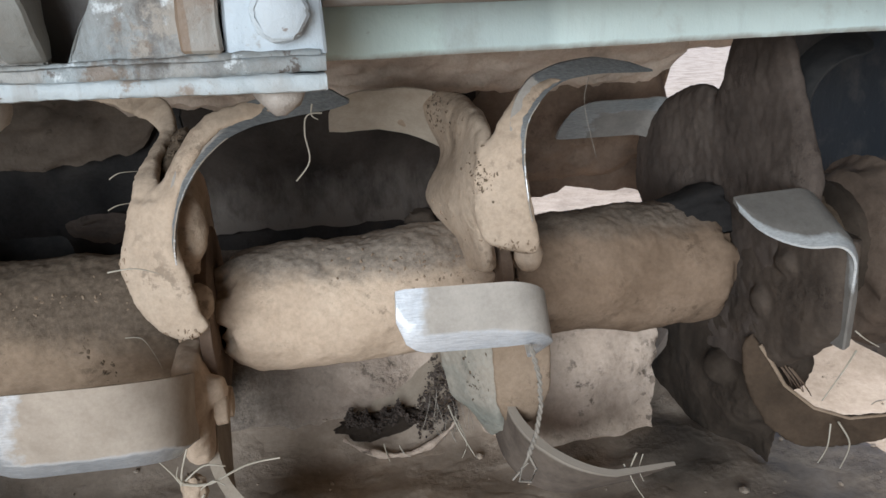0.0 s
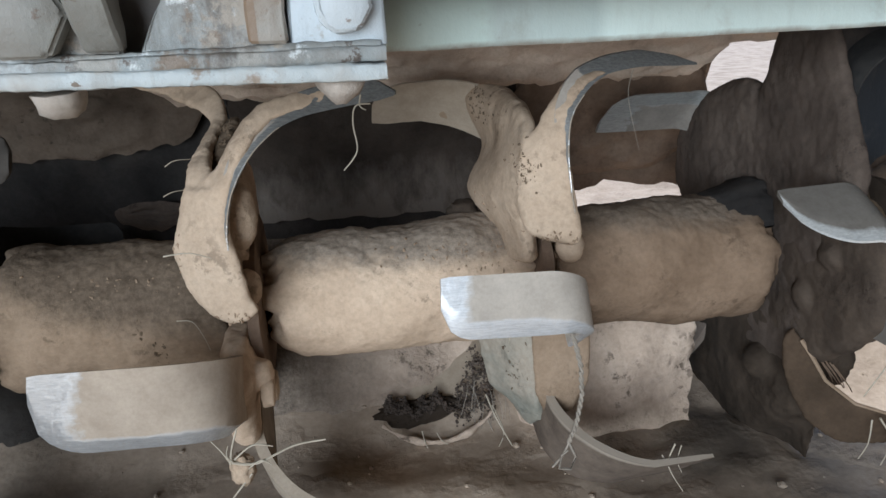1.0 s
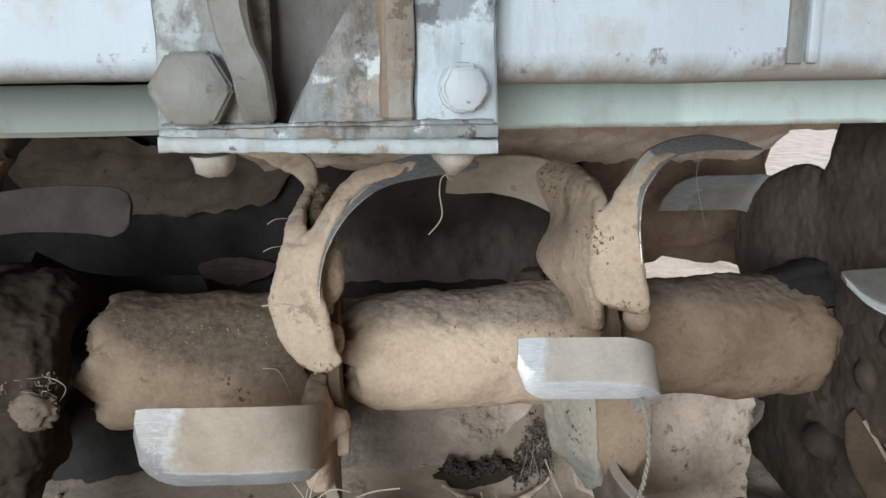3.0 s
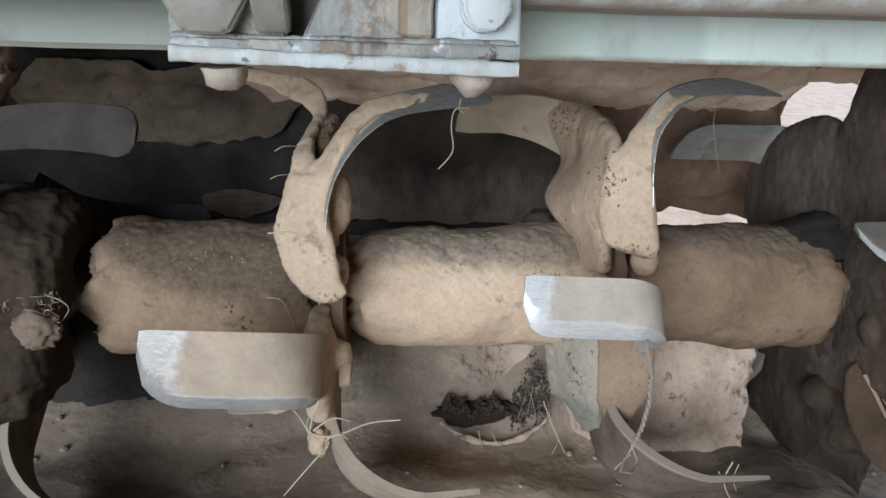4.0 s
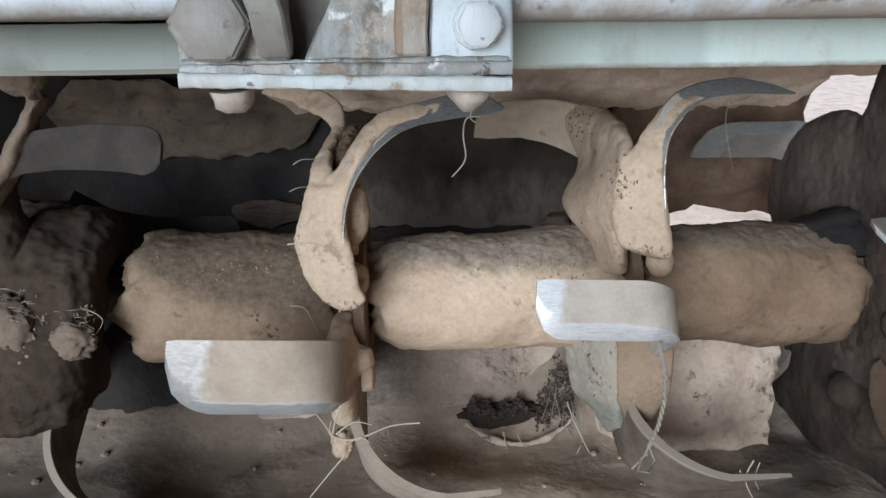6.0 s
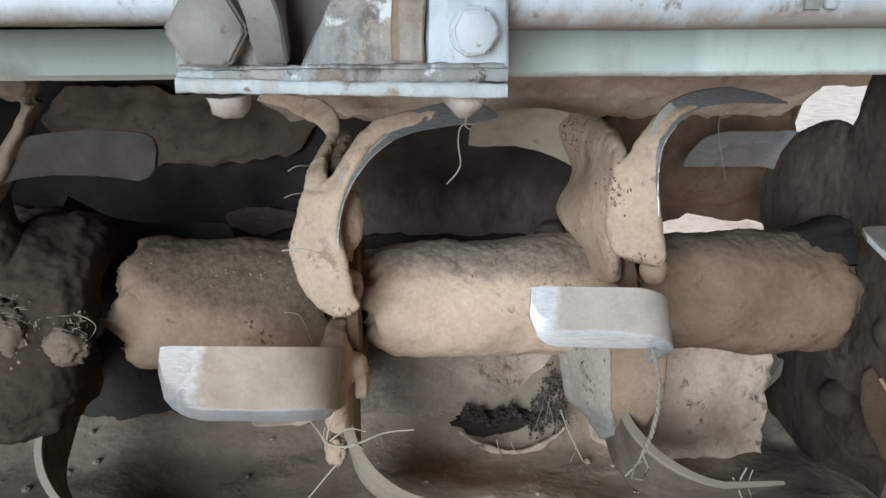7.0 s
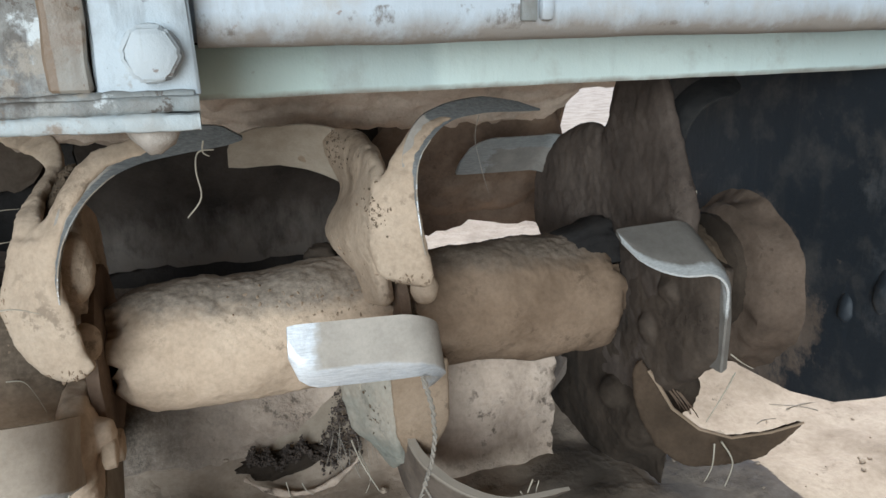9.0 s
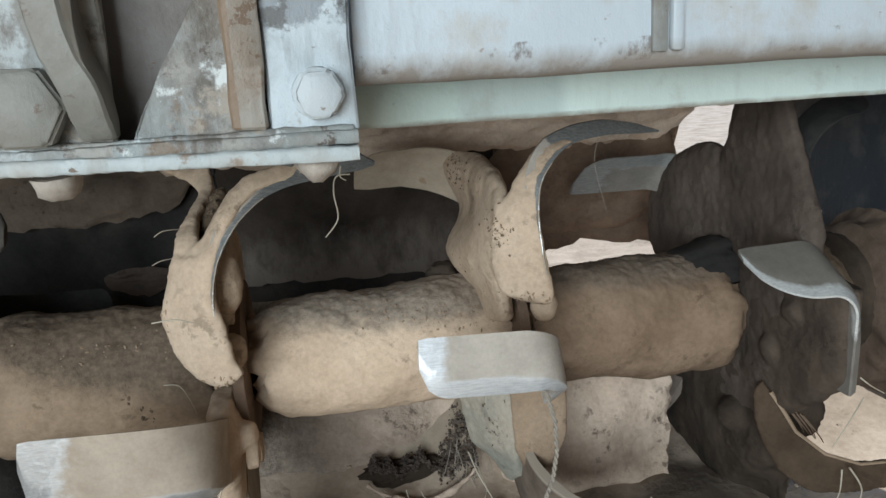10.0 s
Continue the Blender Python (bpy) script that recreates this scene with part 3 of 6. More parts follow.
def build_ground():
    xs = [-60, -20, -6, -2.5, -1.4] + [-0.9 + 0.0125 * i for i in range(160)] + [1.3, 1.8, 2.8, 6, 20, 60]
    ys = [-60, -20, -6, -2, -0.8, -0.2] + [0.2 + 0.0125 * i for i in range(110)] + [1.8, 2.4, 3.5, 6, 20, 60]
    bm = bmesh.new()
    grid = []
    for y in ys:
        row = []
        for x in xs:
            inside = -0.92 < x < 1.15 and 0.19 < y < 1.6
            row.append(bm.verts.new((x, y, GROUND + (near_height(x, y) if inside else 0.02 * noise.noise(Vector((x, y, 0)))))))
        grid.append(row)
    for r0, r1 in zip(grid, grid[1:]):
        for i in range(len(xs) - 1):
            bm.faces.new((r0[i], r0[i + 1], r1[i + 1], r1[i]))
    ob = part("ground", bm, GROUND_SOIL, None, smooth=80)
    tagged(ob, "dusty light brown bare soil under and round the tiller", "ground", kind="structure")


GROUND = 0.005
build_ground()

# ---------------------------------------------------------------- rotor
AX_Y, AX_Z = 0.58, 0.176
rotor = thing("tiller_rotor", "mud-caked steel tiller rotor with bolted curved blades resting on soil", "rotor")
rotor.location = (0, AX_Y, AX_Z)


def blade_line(leg, bend, root, high):
    """The blade's centre line in its own plane: (out to the side, along the shank)."""
    line = []
    for i in range(10):
        line.append((0.0, root + (high - bend - root) * i / 10))
    for i in range(17):
        a_ = radians(90) * i / 16
        line.append((bend * (1 - math.cos(a_)), high - bend + bend * math.sin(a_)))
    ex, er = line[-1]
    for i in range(1, 13):
        line.append((ex + (leg - ex) * i / 12, er))
    return line


def blade_mesh(name, side, material, leg=0.107, bend=0.072, width=0.058, crust=0.0, thin=0.0, seed=0.0, corner=0.034, twist=24.0, root=-0.005, high=0.150, fore=-0.071, flat=False, skew=0.0, half=0.0038):
    """A curved tiller blade on the rotor, pointing up: a shank set forward of the axis in the flange's plane, a bend, and a leg
    out to one side (+1: +x). The leading edge is towards -y and is ground to a bevel on the outside."""
    line = blade_line(leg, bend, root, high)
    total, acc = [0.0], 0.0
    for p, q in zip(line, line[1:]):
        acc += math.dist(p, q)
        total.append(acc)
    bm = bmesh.new()
    uvl = bm.loops.layers.uv.new("blade")
    rings, info = [], {}
    tw = math.tan(radians(twist))
    for i, (x, r) in enumerate(line):
        p, q = line[max(i - 1, 0)], line[min(i + 1, len(line) - 1)]
        tx, tr = q[0] - p[0], q[1] - p[1]
        k = math.hypot(tx, tr)
        nx, nr = -tr / k, tx / k          # outward: -x on the shank, +r on the leg
        u = total[i] / acc
        w = width * (0.92 + 0.08 * min(1, u * 2))
        lead, trail = fore - w / 2, fore + w / 2
        left = acc - total[i]
        if left < corner:
            lead += 0.9 * (corner - math.sqrt(max(corner ** 2 - (corner - left) ** 2, 0)))
        if left < 0.006:
            trail -= 0.0008 * (1 - left / 0.006)
        if i == 0:
            lead, trail = lead + 0.012, trail - 0.012
        th, bev = half * (1 - 0.45 * max(0.0, (u - 0.6) / 0.4)), 0.0025 + 0.0065 * min(1.0, max(0.0, (u - 0.30) / 0.3))
        pts = [(trail, th, 0)] + [(trail + (lead + bev - trail) * f, th, 0.78 * f) for f in (0.25, 0.5, 0.75)]
        vl = 0.80 + 0.20 * min(1.0, max(0.0, (u - 0.30) / 0.2))
        pts += [(lead + bev, th, 0.78), (lead, -th + 0.0018, vl), (lead + 0.0004, -th, vl)]
        pts += [(lead + (trail - lead) * f, -th, 1 - f) for f in (0.33, 0.66)] + [(trail, -th, 0)]
        fade = max(0.0, 1 - max(0, (u - 0.30) / 0.38)) ** 1.3
        ring = []
        for y, h, v in pts:
            lump = noise.fractal(Vector((x * 34 + seed, y * 34, r * 34 + 3 * seed)), 1.0, 2.0, 4)
            hh = h
            if h > 0:
                hh += (crust * fade + thin * (u < 0.97)) * (0.85 + 0.55 * lump) * (1.0 if v < 0.75 else 0.55)
            else:
                hh -= thin * (0.5 + 0.6 * lump) * (v < 0.97)
            yy = y - (crust * fade * 0.25 * (1 + lump) if v > 0.7 else 0)
            zz = r + nr * hh + tw * (y - fore) * (1.0 if flat else min(1, x / bend))
            vert = bm.verts.new((side * (x + nx * hh + skew * (fore - y) * max(0.0, u - 0.6) / 0.4), yy, zz))
            info[vert] = (u, v)
            ring.append(vert)
        rings.append(ring)
    for a_, b_ in zip(rings, rings[1:]):
        for k in range(len(a_)):
            j = (k + 1) % len(a_)
            bm.faces.new((a_[k], a_[j], b_[j], b_[k]))
    bm.faces.new(rings[0])
    bm.faces.new(rings[-1])
    for f in bm.faces:
        for lp in f.loops:
            lp[uvl].uv = info[lp.vert]
    return finish(bm, name, material, 35)


def bolt_mesh(material, side):
    bm = bmesh.new()
    hexagon(bm, (0, 0, 0), (side, 0, 0), 0.022, 0.009)
    bmesh.ops.bevel(bm, geom=bm.edges[:], offset=0.0012, segments=1, affect="EDGES")
    wobble(bm, 0.0008, 120, side)
    return finish(bm, "bolt", material, 50)


BOLT = {(s, d): bolt_mesh(MUD if not d else MUD_DARK, s) for s in (-1, 1) for d in (0, 1)}


def add_blade(fx, side, angle, material, dark=0, bolts=True, dx=0.0, tilt=0.0, **kw):
    off = side * 0.009 + dx
    ob = new("blade", blade_mesh("blade", side, material, seed=fx * 31 + angle, **kw))
    ob.parent = rotor
    hinge = Matrix.Translation((fx, 0, 0.15 * math.cos(radians(angle))))
    ob.matrix_local = hinge @ Matrix.Rotation(radians(tilt), 4, "Y") @ hinge.inverted() @ pose(fx + off, 0, 0, angle, 0, 0)
    for rr, yy in ((0.018, -0.070), (0.058, -0.070)) if bolts else ():
        b = new("bolt", BOLT[(side, dark)])
        b.parent = ob
        b.matrix_local = Matrix.Translation((side * 0.0035, yy, rr))
        c = new("nut", BOLT[(-side, dark)])
        c.parent = ob
        c.matrix_local = Matrix.Translation((-side * 0.014, yy, rr))
    return ob


FLANGE_X = (-0.345, -0.076, 0.148, 0.362)
for i, fx in enumerate(FLANGE_X):
    rim = (0.080, 0.068, 0.068, 0.080)[i]
    bm = lathe_x([(-0.005, 0.03), (-0.005, rim - 0.002), (-0.004, rim), (0.004, rim), (0.005, rim - 0.002), (0.005, 0.03)], 72)
    wobble(bm, 0.0016, 60, i)
    f = part("flange", bm, (MUD_DARK, MUD_BROWN, MUD_BROWN, MUD_GREY)[i], rotor)
    f.location.x = fx

# tube, a caked length between each pair of flanges; loose soil roughens its upper side
tubes = []
ends = (-0.62,) + FLANGE_X + (0.47,)
for i, (xa, xb) in enumerate(zip(ends, ends[1:])):
    xa, xb = xa + (0.072 if i == 1 else 0.003), xb - (0.013 if i == 3 else 0.004)
    prof = []
    nst = 150
    for k in range(nst + 1):
        f = k / nst
        x = xa + (xb - xa) * f
        edge = min(f, 1 - f) * (xb - xa)
        r = 0.0530 - 0.014 * math.exp(-(edge / 0.009) ** 2)
        if i == 1:
            r += 0.004 * math.exp(-((x - xa - 0.03) / 0.03) ** 2)
        if i == 2:
            r -= 0.014 * math.exp(-((x - xa) / 0.022) ** 2)
        prof.append((x, r))
    bm = lathe_x(prof, 190)
    for v in bm.verts:
        near = math.exp(-(min(v.co.x - xa, xb - v.co.x) / 0.016) ** 2)
        v.co.x += (0.016 if i == 1 else 0.022) * near * noise.fractal(Vector((i * 7 + (v.co.x > (xa + xb) / 2) * 3, v.co.y * 32, v.co.z * 32)), 1.0, 2.0, 4)
    wobble(bm, 0.0080, 8, 3.0 + i)
    wobble(bm, 0.0011, 26, 5.0 + i)
    wobble(bm, 0.0005, 60, 9.0 + i)
    wobble(bm, 0.0007, 150, 14.0 + i, lambda c: c.z > 0.030 + 0.016 * noise.noise(c * 30))
    wobble(bm, 0.0003, 190, 19.0 + i)
    # tan and brown lengths: browner mud with their shade mixed into the tone
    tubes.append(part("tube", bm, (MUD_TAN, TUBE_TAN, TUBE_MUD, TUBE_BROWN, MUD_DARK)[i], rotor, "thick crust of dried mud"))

# blades: flange, side, angle from upright towards the front
BURIED = {"bolts": False}
for k, side, ang, material, dark, kw in (
    (0, 1, 124, BLADE_RIM, 1, {"half": 0.0028, "high": 0.164}), (0, 1, 244, BLADE_BLACK, 1, {"leg": 0.118, "corner": 0.012}),
    (0, -1, 190, BLADE_BLACK, 1, BURIED),
) + (
    (1, 1, 121, BLADE_TAN, 0, {"dx": -0.018, "root": -0.030, "half": 0.0042, "bolts": False, "leg": 0.112, "bend": 0.072, "high": 0.164, "tilt": -5.0, "corner": 0.055}),
    (1, -1, 67, BLADE_SHINY, 0, {"leg": 0.112, "bend": 0.040, "width": 0.050, "fore": -0.067, "corner": 0.036, "tilt": 2.0, "skew": 0.2}), (1, -1, 187, BLADE_MUD, 0, BURIED),
) + (
    (2, 1, 113, BLADE_RIM, 0, {"dx": -0.012, "bend": 0.060, "root": -0.035, "half": 0.0028, "leg": 0.106, "high": 0.155, "thin": 0.001, "width": 0.066, "fore": -0.076, "corner": 0.060, **BURIED}),
    (2, -1, 53, BLADE_CLEAN, 0, {"leg": 0.101, "width": 0.036, "fore": -0.067, "corner": 0.020, "tilt": 2.6, "bend": 0.030, "dx": 0.013, "root": 0.085, **BURIED}), (2, -1, 187, BLADE_MUD, 0, {"thin": 0.002, **BURIED}),
    (2, -1, -64, BLADE_MUD, 0, {"thin": 0.003, "high": 0.163, "dx": 0.012, "leg": 0.119, **BURIED}),
) + (
    (3, 1, -2, BLADE_BLACK, 1, {"high": 0.180, "leg": 0.070, "bend": 0.050, "width": 0.030, **BURIED}), (3, 1, 232, BLADE_BLACK, 1, BURIED),
    (3, -1, 0, BLADE_GREY, 1, {"fore": -0.140, "width": 0.046, "root": -0.015, "high": 0.074, "leg": 0.070, "bend": 0.022, "twist": 27.0, "corner": 0.040, "flat": True, "dx": 0.012, **BURIED}),
    (3, -1, 188, BLADE_BROWN, 1, {}), (3, -1, -74, BLADE_SILVER, 1, {"bend": 0.026, "leg": 0.108, "width": 0.048, "dx": 0.012, "root": 0.08, **BURIED}),
):
    add_blade(FLANGE_X[k], side, ang, material, dark, **kw)

def ring_solid(bm, fx, radii):
    """Mud packed round a flange; radii: (angle, radius, half thickness) from the rear over the top to the front."""
    n = 80
    a0, a1 = radii[0][0], radii[-1][0]
    an = [p[0] for p in radii]
    rows = []
    for i in range(n + 1):
        ang = a0 + (a1 - a0) * i / n
        r1 = float(np.interp(ang, an, [p[1] for p in radii]))
        hw = float(np.interp(ang, an, [p[2] for p in radii]))
        prof = [(-hw, 0.040), (-hw, r1 * 0.80), (-hw * 0.8, r1 * 0.94), (-hw * 0.35, r1), (hw * 0.35, r1), (hw * 0.8, r1 * 0.94), (hw, r1 * 0.80), (hw, 0.040)]
        th = radians(ang)
        rows.append([bm.verts.new((fx + x, -r * math.sin(th), r * math.cos(th))) for x, r in prof])
    for p, q in zip(rows, rows[1:]):
        for k in range(len(p)):
            m = (k + 1) % len(p)
            bm.faces.new((p[k], p[m], q[m], q[k]))
    bm.faces.new(rows[0])
    bm.faces.new(rows[-1][::-1])


def coat_solid(bm, fx, side, angle, leg=0.107, bend=0.072, root=-0.005, high=0.150, fore=-0.071, wide=0.05, thick=0.012, until=0.6, shift=0.0):
    """Mud along a blade's shank and bend, thick at the root and thinning towards the leg."""
    line = blade_line(leg, bend, root, high)
    m = pose(fx + side * 0.009, 0, 0, angle)
    last = int(len(line) * until)
    rows = []
    for i in range(last + 1):
        x, r = line[i]
        p, q = line[max(i - 1, 0)], line[i + 1]
        tx, tr = q[0] - p[0], q[1] - p[1]
        k = math.hypot(tx, tr)
        nx, nr = -tr / k, tx / k
        f = 1 - i / last
        t = 0.002 + (thick - 0.002) * f ** 0.9
        w = wide * (0.86 + 0.14 * f) * (1 if 0 < i < last else 0.8)
        ring = []
        for c in range(12):
            a_ = math.tau * c / 12
            out = (0.55 + 0.45 * math.cos(a_)) * t * 1.7 - 0.5 * t + shift
            ring.append(bm.verts.new(m @ Vector((side * (x + nx * out), fore + math.sin(a_) * w / 2, r + nr * out))))
        rows.append(ring)
    for p, q in zip(rows, rows[1:]):
        for k in range(12):
            j = (k + 1) % 12
            bm.faces.new((p[k], p[j], q[j], q[k]))
    bm.faces.new(rows[0])
    bm.faces.new(rows[-1][::-1])


def loft_solid(bm, rows):
    """A solid through level cross-sections: (z, [(x, y), ...]) from the bottom up."""
    def rounded(pts):
        for w in (0.16, 0.25):
            pts = [tuple(p[c] + (q[c] - p[c]) * f for c in (0, 1)) for p, q in zip(pts, pts[1:] + pts[:1]) for f in (w, 1 - w)]
        return pts
    rows = [(z, rounded(pts)) for z, pts in rows]
    zs = np.array([r[0] for r in rows])
    flat = np.array([r[1] for r in rows])
    fine = np.linspace(zs[0], zs[-1], 40)
    ker = np.array([1, 2, 3, 2, 1]) / 9
    out = np.empty((40,) + flat.shape[1:])
    for a_ in range(flat.shape[1]):
        for c in (0, 1):
            v = np.interp(fine, zs, flat[:, a_, c])
            out[:, a_, c] = np.convolve(np.pad(v, 2, mode="edge"), ker, "valid")
    rings = [[bm.verts.new((x, y - AX_Y, z - AX_Z)) for x, y in o] for z, o in zip(fine, out)]
    for p, q in zip(rings, rings[1:]):
        for k in range(len(p)):
            j = (k + 1) % len(p)
            bm.faces.new((p[k], p[j], q[j], q[k]))
    bm.faces.new(rings[0][::-1])
    bm.faces.new(rings[-1])


def sheet_solid(bm, rows, thick=0.010, bulge=0.003, fade=0.0):
    """A slab of mud between two edges, given as pairs of places along it; it thickens away from the front and may thin out towards its end."""
    n, m = 44, 8
    ker = np.array([1, 2, 1]) / 4
    at = np.linspace(0, len(rows) - 1, n)
    edges = np.array(rows, dtype=float)
    fine = np.empty((n, 2, 3))
    for e_ in (0, 1):
        for c in range(3):
            v = np.interp(at, range(len(rows)), edges[:, e_, c])
            fine[:, e_, c] = np.convolve(np.pad(v, 1, mode="edge"), ker, "valid")
    front, back = [], []
    for i in range(n):
        p, q = Vector(fine[i, 0]), Vector(fine[i, 1])
        along = Vector(fine[min(i + 1, n - 1)].mean(0)) - Vector(fine[max(i - 1, 0)].mean(0))
        out = along.cross(q - p).normalized()
        if out.dot(Vector((-0.3, -1, 0.3))) < 0:
            out = -out
        f_, b_ = [], []
        left = 1 - fade * (i / (n - 1)) ** 2
        for k in range(m + 1):
            u = k / m
            c = p.lerp(q, u) - Vector((0, AX_Y, AX_Z))
            f_.append(bm.verts.new(c + out * bulge * left * (1 - (2 * u - 1) ** 4)))
            b_.append(bm.verts.new(c - out * thick * left * (0.45 + 0.55 * (1 - (2 * u - 1) ** 4))))
        front.append(f_)
        back.append(b_)
    for i in range(n - 1):
        for k in range(m):
            bm.faces.new((front[i][k], front[i + 1][k], front[i + 1][k + 1], front[i][k + 1]))
            bm.faces.new((back[i][k], back[i][k + 1], back[i + 1][k + 1], back[i + 1][k]))
        for k in (0, m):
            bm.faces.new((front[i][k], back[i][k], back[i + 1][k], front[i + 1][k]))
    for i in (0, n - 1):
        for k in range(m):
            bm.faces.new((front[i][k], front[i][k + 1], back[i][k + 1], back[i][k]))


def knob_solid(bm, centre, size, squash=(1, 1, 1)):
    """A rounded lump, for a nut buried in mud."""
    m = Matrix.Translation((centre[0], centre[1] - AX_Y, centre[2] - AX_Z)) @ Matrix.Diagonal((size * squash[0], size * squash[1], size * squash[2], 1))
    bmesh.ops.create_icosphere(bm, subdivisions=2, radius=1.0, matrix=m)


def fuse(bm, voxel=0.0022, smooth=4):
    """Melts overlapping solids into one skin."""
    bmesh.ops.recalc_face_normals(bm, faces=bm.faces)
    me = bpy.data.meshes.new("fused")
    bm.to_mesh(me)
    bm.free()
    ob = new("fused", me)
    mod = ob.modifiers.new("remesh", "REMESH")
    mod.mode, mod.voxel_size = "VOXEL", voxel
    out = bpy.data.meshes.new_from_object(ob.evaluated_get(bpy.context.evaluated_depsgraph_get()))
    bpy.data.objects.remove(ob)
    bm = bmesh.new()
    bm.from_mesh(out)
    for _ in range(smooth):
        bmesh.ops.smooth_vert(bm, verts=bm.verts[:], factor=0.5, use_axis_x=True, use_axis_y=True, use_axis_z=True)
    return bm


def crust(solids, material, seed, label, amp=0.0028, fine=0.0008, soft=4, along=(1, 1, 1)):
    bm = bmesh.new()
    for make, args, kw in solids:
        make(bm, *args, **kw)
    bm = fuse(bm, 0.0020, soft)
    wobble(bm, amp, 24, seed, None, along)
    wobble(bm, fine, 120, seed + 5, None, along)
    return part("mud_crust", bm, material, rotor, label, 75)


FLAKES = {"dark": bmesh.new(), "pale": bmesh.new()}


def flakes(ob, spots, size, tone, seed):
    """Rough crumbs stuck on a part's front: (x, z, spread in x, spread in z, count) for each patch."""
    tree = BVHTree.FromPolygons([v.co for v in ob.data.vertices], [p.vertices for p in ob.data.polygons])
    r = random.Random(seed)
    for x, z, wx, wz, count in spots:
        for _ in range(count):
            q = Vector((x + r.gauss(0, wx), -0.3, z - AX_Z + r.gauss(0, wz)))
            hit = tree.ray_cast(q, Vector((0, 1, 0)))[0]
            if hit is None:
                continue
            p = hit + Vector((0, 0.0004, 0))
            s = size * r.choice((0.5, 0.8, 1.0, 1.6))
            m = Matrix.Translation(p) @ Euler((r.random() * 6, r.random() * 6, r.random() * 6)).to_matrix().to_4x4() @ Matrix.Diagonal((s * 1.6, s, s * 0.6, 1))
            for v in bmesh.ops.create_icosphere(FLAKES[tone], subdivisions=1, radius=1.0, matrix=m)["verts"]:
                v.co = p + (v.co - p) * r.uniform(0.5, 1.4)


PALE_LABEL = "flaking pale dried mud packed round the flange"
F0, F1, F2, F3 = FLANGE_X
FIRST_FRONT = [
    ((-0.088, 0.48, 0.196), (-0.077, 0.478, 0.198)),
    ((-0.1, 0.484, 0.203), (-0.067, 0.478, 0.206)),
    ((-0.111, 0.49, 0.213), (-0.073, 0.478, 0.214)),
    ((-0.117, 0.494, 0.229), (-0.075, 0.478, 0.227)),
    ((-0.122, 0.498, 0.243), (-0.078, 0.479, 0.242)),
    ((-0.119, 0.502, 0.257), (-0.082, 0.48, 0.258)),
    ((-0.115, 0.505, 0.271), (-0.082, 0.482, 0.274)),
    ((-0.111, 0.51, 0.286), (-0.077, 0.485, 0.29)),
]
FIRST_ARM = [
    ((-0.103, 0.508, 0.288), (-0.077, 0.485, 0.292)),
    ((-0.089, 0.506, 0.297), (-0.073, 0.488, 0.3)),
    ((-0.079, 0.506, 0.313), (-0.066, 0.49, 0.314)),
    ((-0.068, 0.508, 0.329), (-0.057, 0.495, 0.323)),
    ((-0.054, 0.511, 0.34), (-0.046, 0.5, 0.331)),
    ((-0.034, 0.515, 0.345), (-0.028, 0.507, 0.334)),
    ((-0.005, 0.52, 0.347), (-0.001, 0.515, 0.335)),
]
FIRST_HORN = [
    ((-0.112, 0.505, 0.28), (-0.087, 0.5, 0.287)),
    ((-0.109, 0.515, 0.293), (-0.089, 0.505, 0.296)),
    ((-0.108, 0.53, 0.299), (-0.093, 0.52, 0.3)),
    ((-0.104, 0.555, 0.307), (-0.095, 0.545, 0.308)),
    ((-0.1, 0.575, 0.313), (-0.091, 0.57, 0.314)),
    ((-0.097, 0.588, 0.317), (-0.087, 0.588, 0.32)),
    ((-0.102, 0.6, 0.323), (-0.087, 0.6, 0.327)),
    ((-0.112, 0.612, 0.327), (-0.092, 0.612, 0.339)),
    ((-0.127, 0.628, 0.33), (-0.106, 0.628, 0.347)),
    ((-0.140, 0.636, 0.337), (-0.126, 0.636, 0.349)),
    ((-0.168, 0.645, 0.342), (-0.158, 0.645, 0.352)),
]
web_one = crust([
    (sheet_solid, (FIRST_FRONT, 0.012, 0.003), {}),
    (sheet_solid, (FIRST_ARM, 0.008, 0.002, 0.6), {}),
    (sheet_solid, (FIRST_HORN, 0.010, 0.001, 0.5), {}),
    (ring_solid, (F1 - 0.012, [(-88, 0.07, 0.010), (-74, 0.105, 0.012), (-45, 0.124, 0.012), (-18, 0.118, 0.012), (10, 0.100, 0.013), (45, 0.085, 0.012)]), {}),
    (knob_solid, ((-0.077, 0.517, 0.262), 0.014, (1.0, 1.0, 1.9)), {}),
    (knob_solid, ((-0.077, 0.514, 0.209), 0.012, (0.9, 1.0, 1.3)), {}),
], MUD_PALE, 29.0, PALE_LABEL, 0.0012, 0.0008, 3)
CAVITY = [
    ((-0.1, 0.53, 0.285), (-0.081, 0.52, 0.287)),
    ((-0.101, 0.545, 0.296), (-0.083, 0.535, 0.297)),
    ((-0.1, 0.565, 0.305), (-0.081, 0.55, 0.306)),
    ((-0.097, 0.585, 0.312), (-0.079, 0.57, 0.314)),
    ((-0.093, 0.6, 0.319), (-0.077, 0.585, 0.321)),
]
cavity = crust([(sheet_solid, (CAVITY, 0.010, 0.001), {})], MUD_DARK, 30.0, "dark fibrous mud in the fork between two blades", 0.004, 0.002, 1)
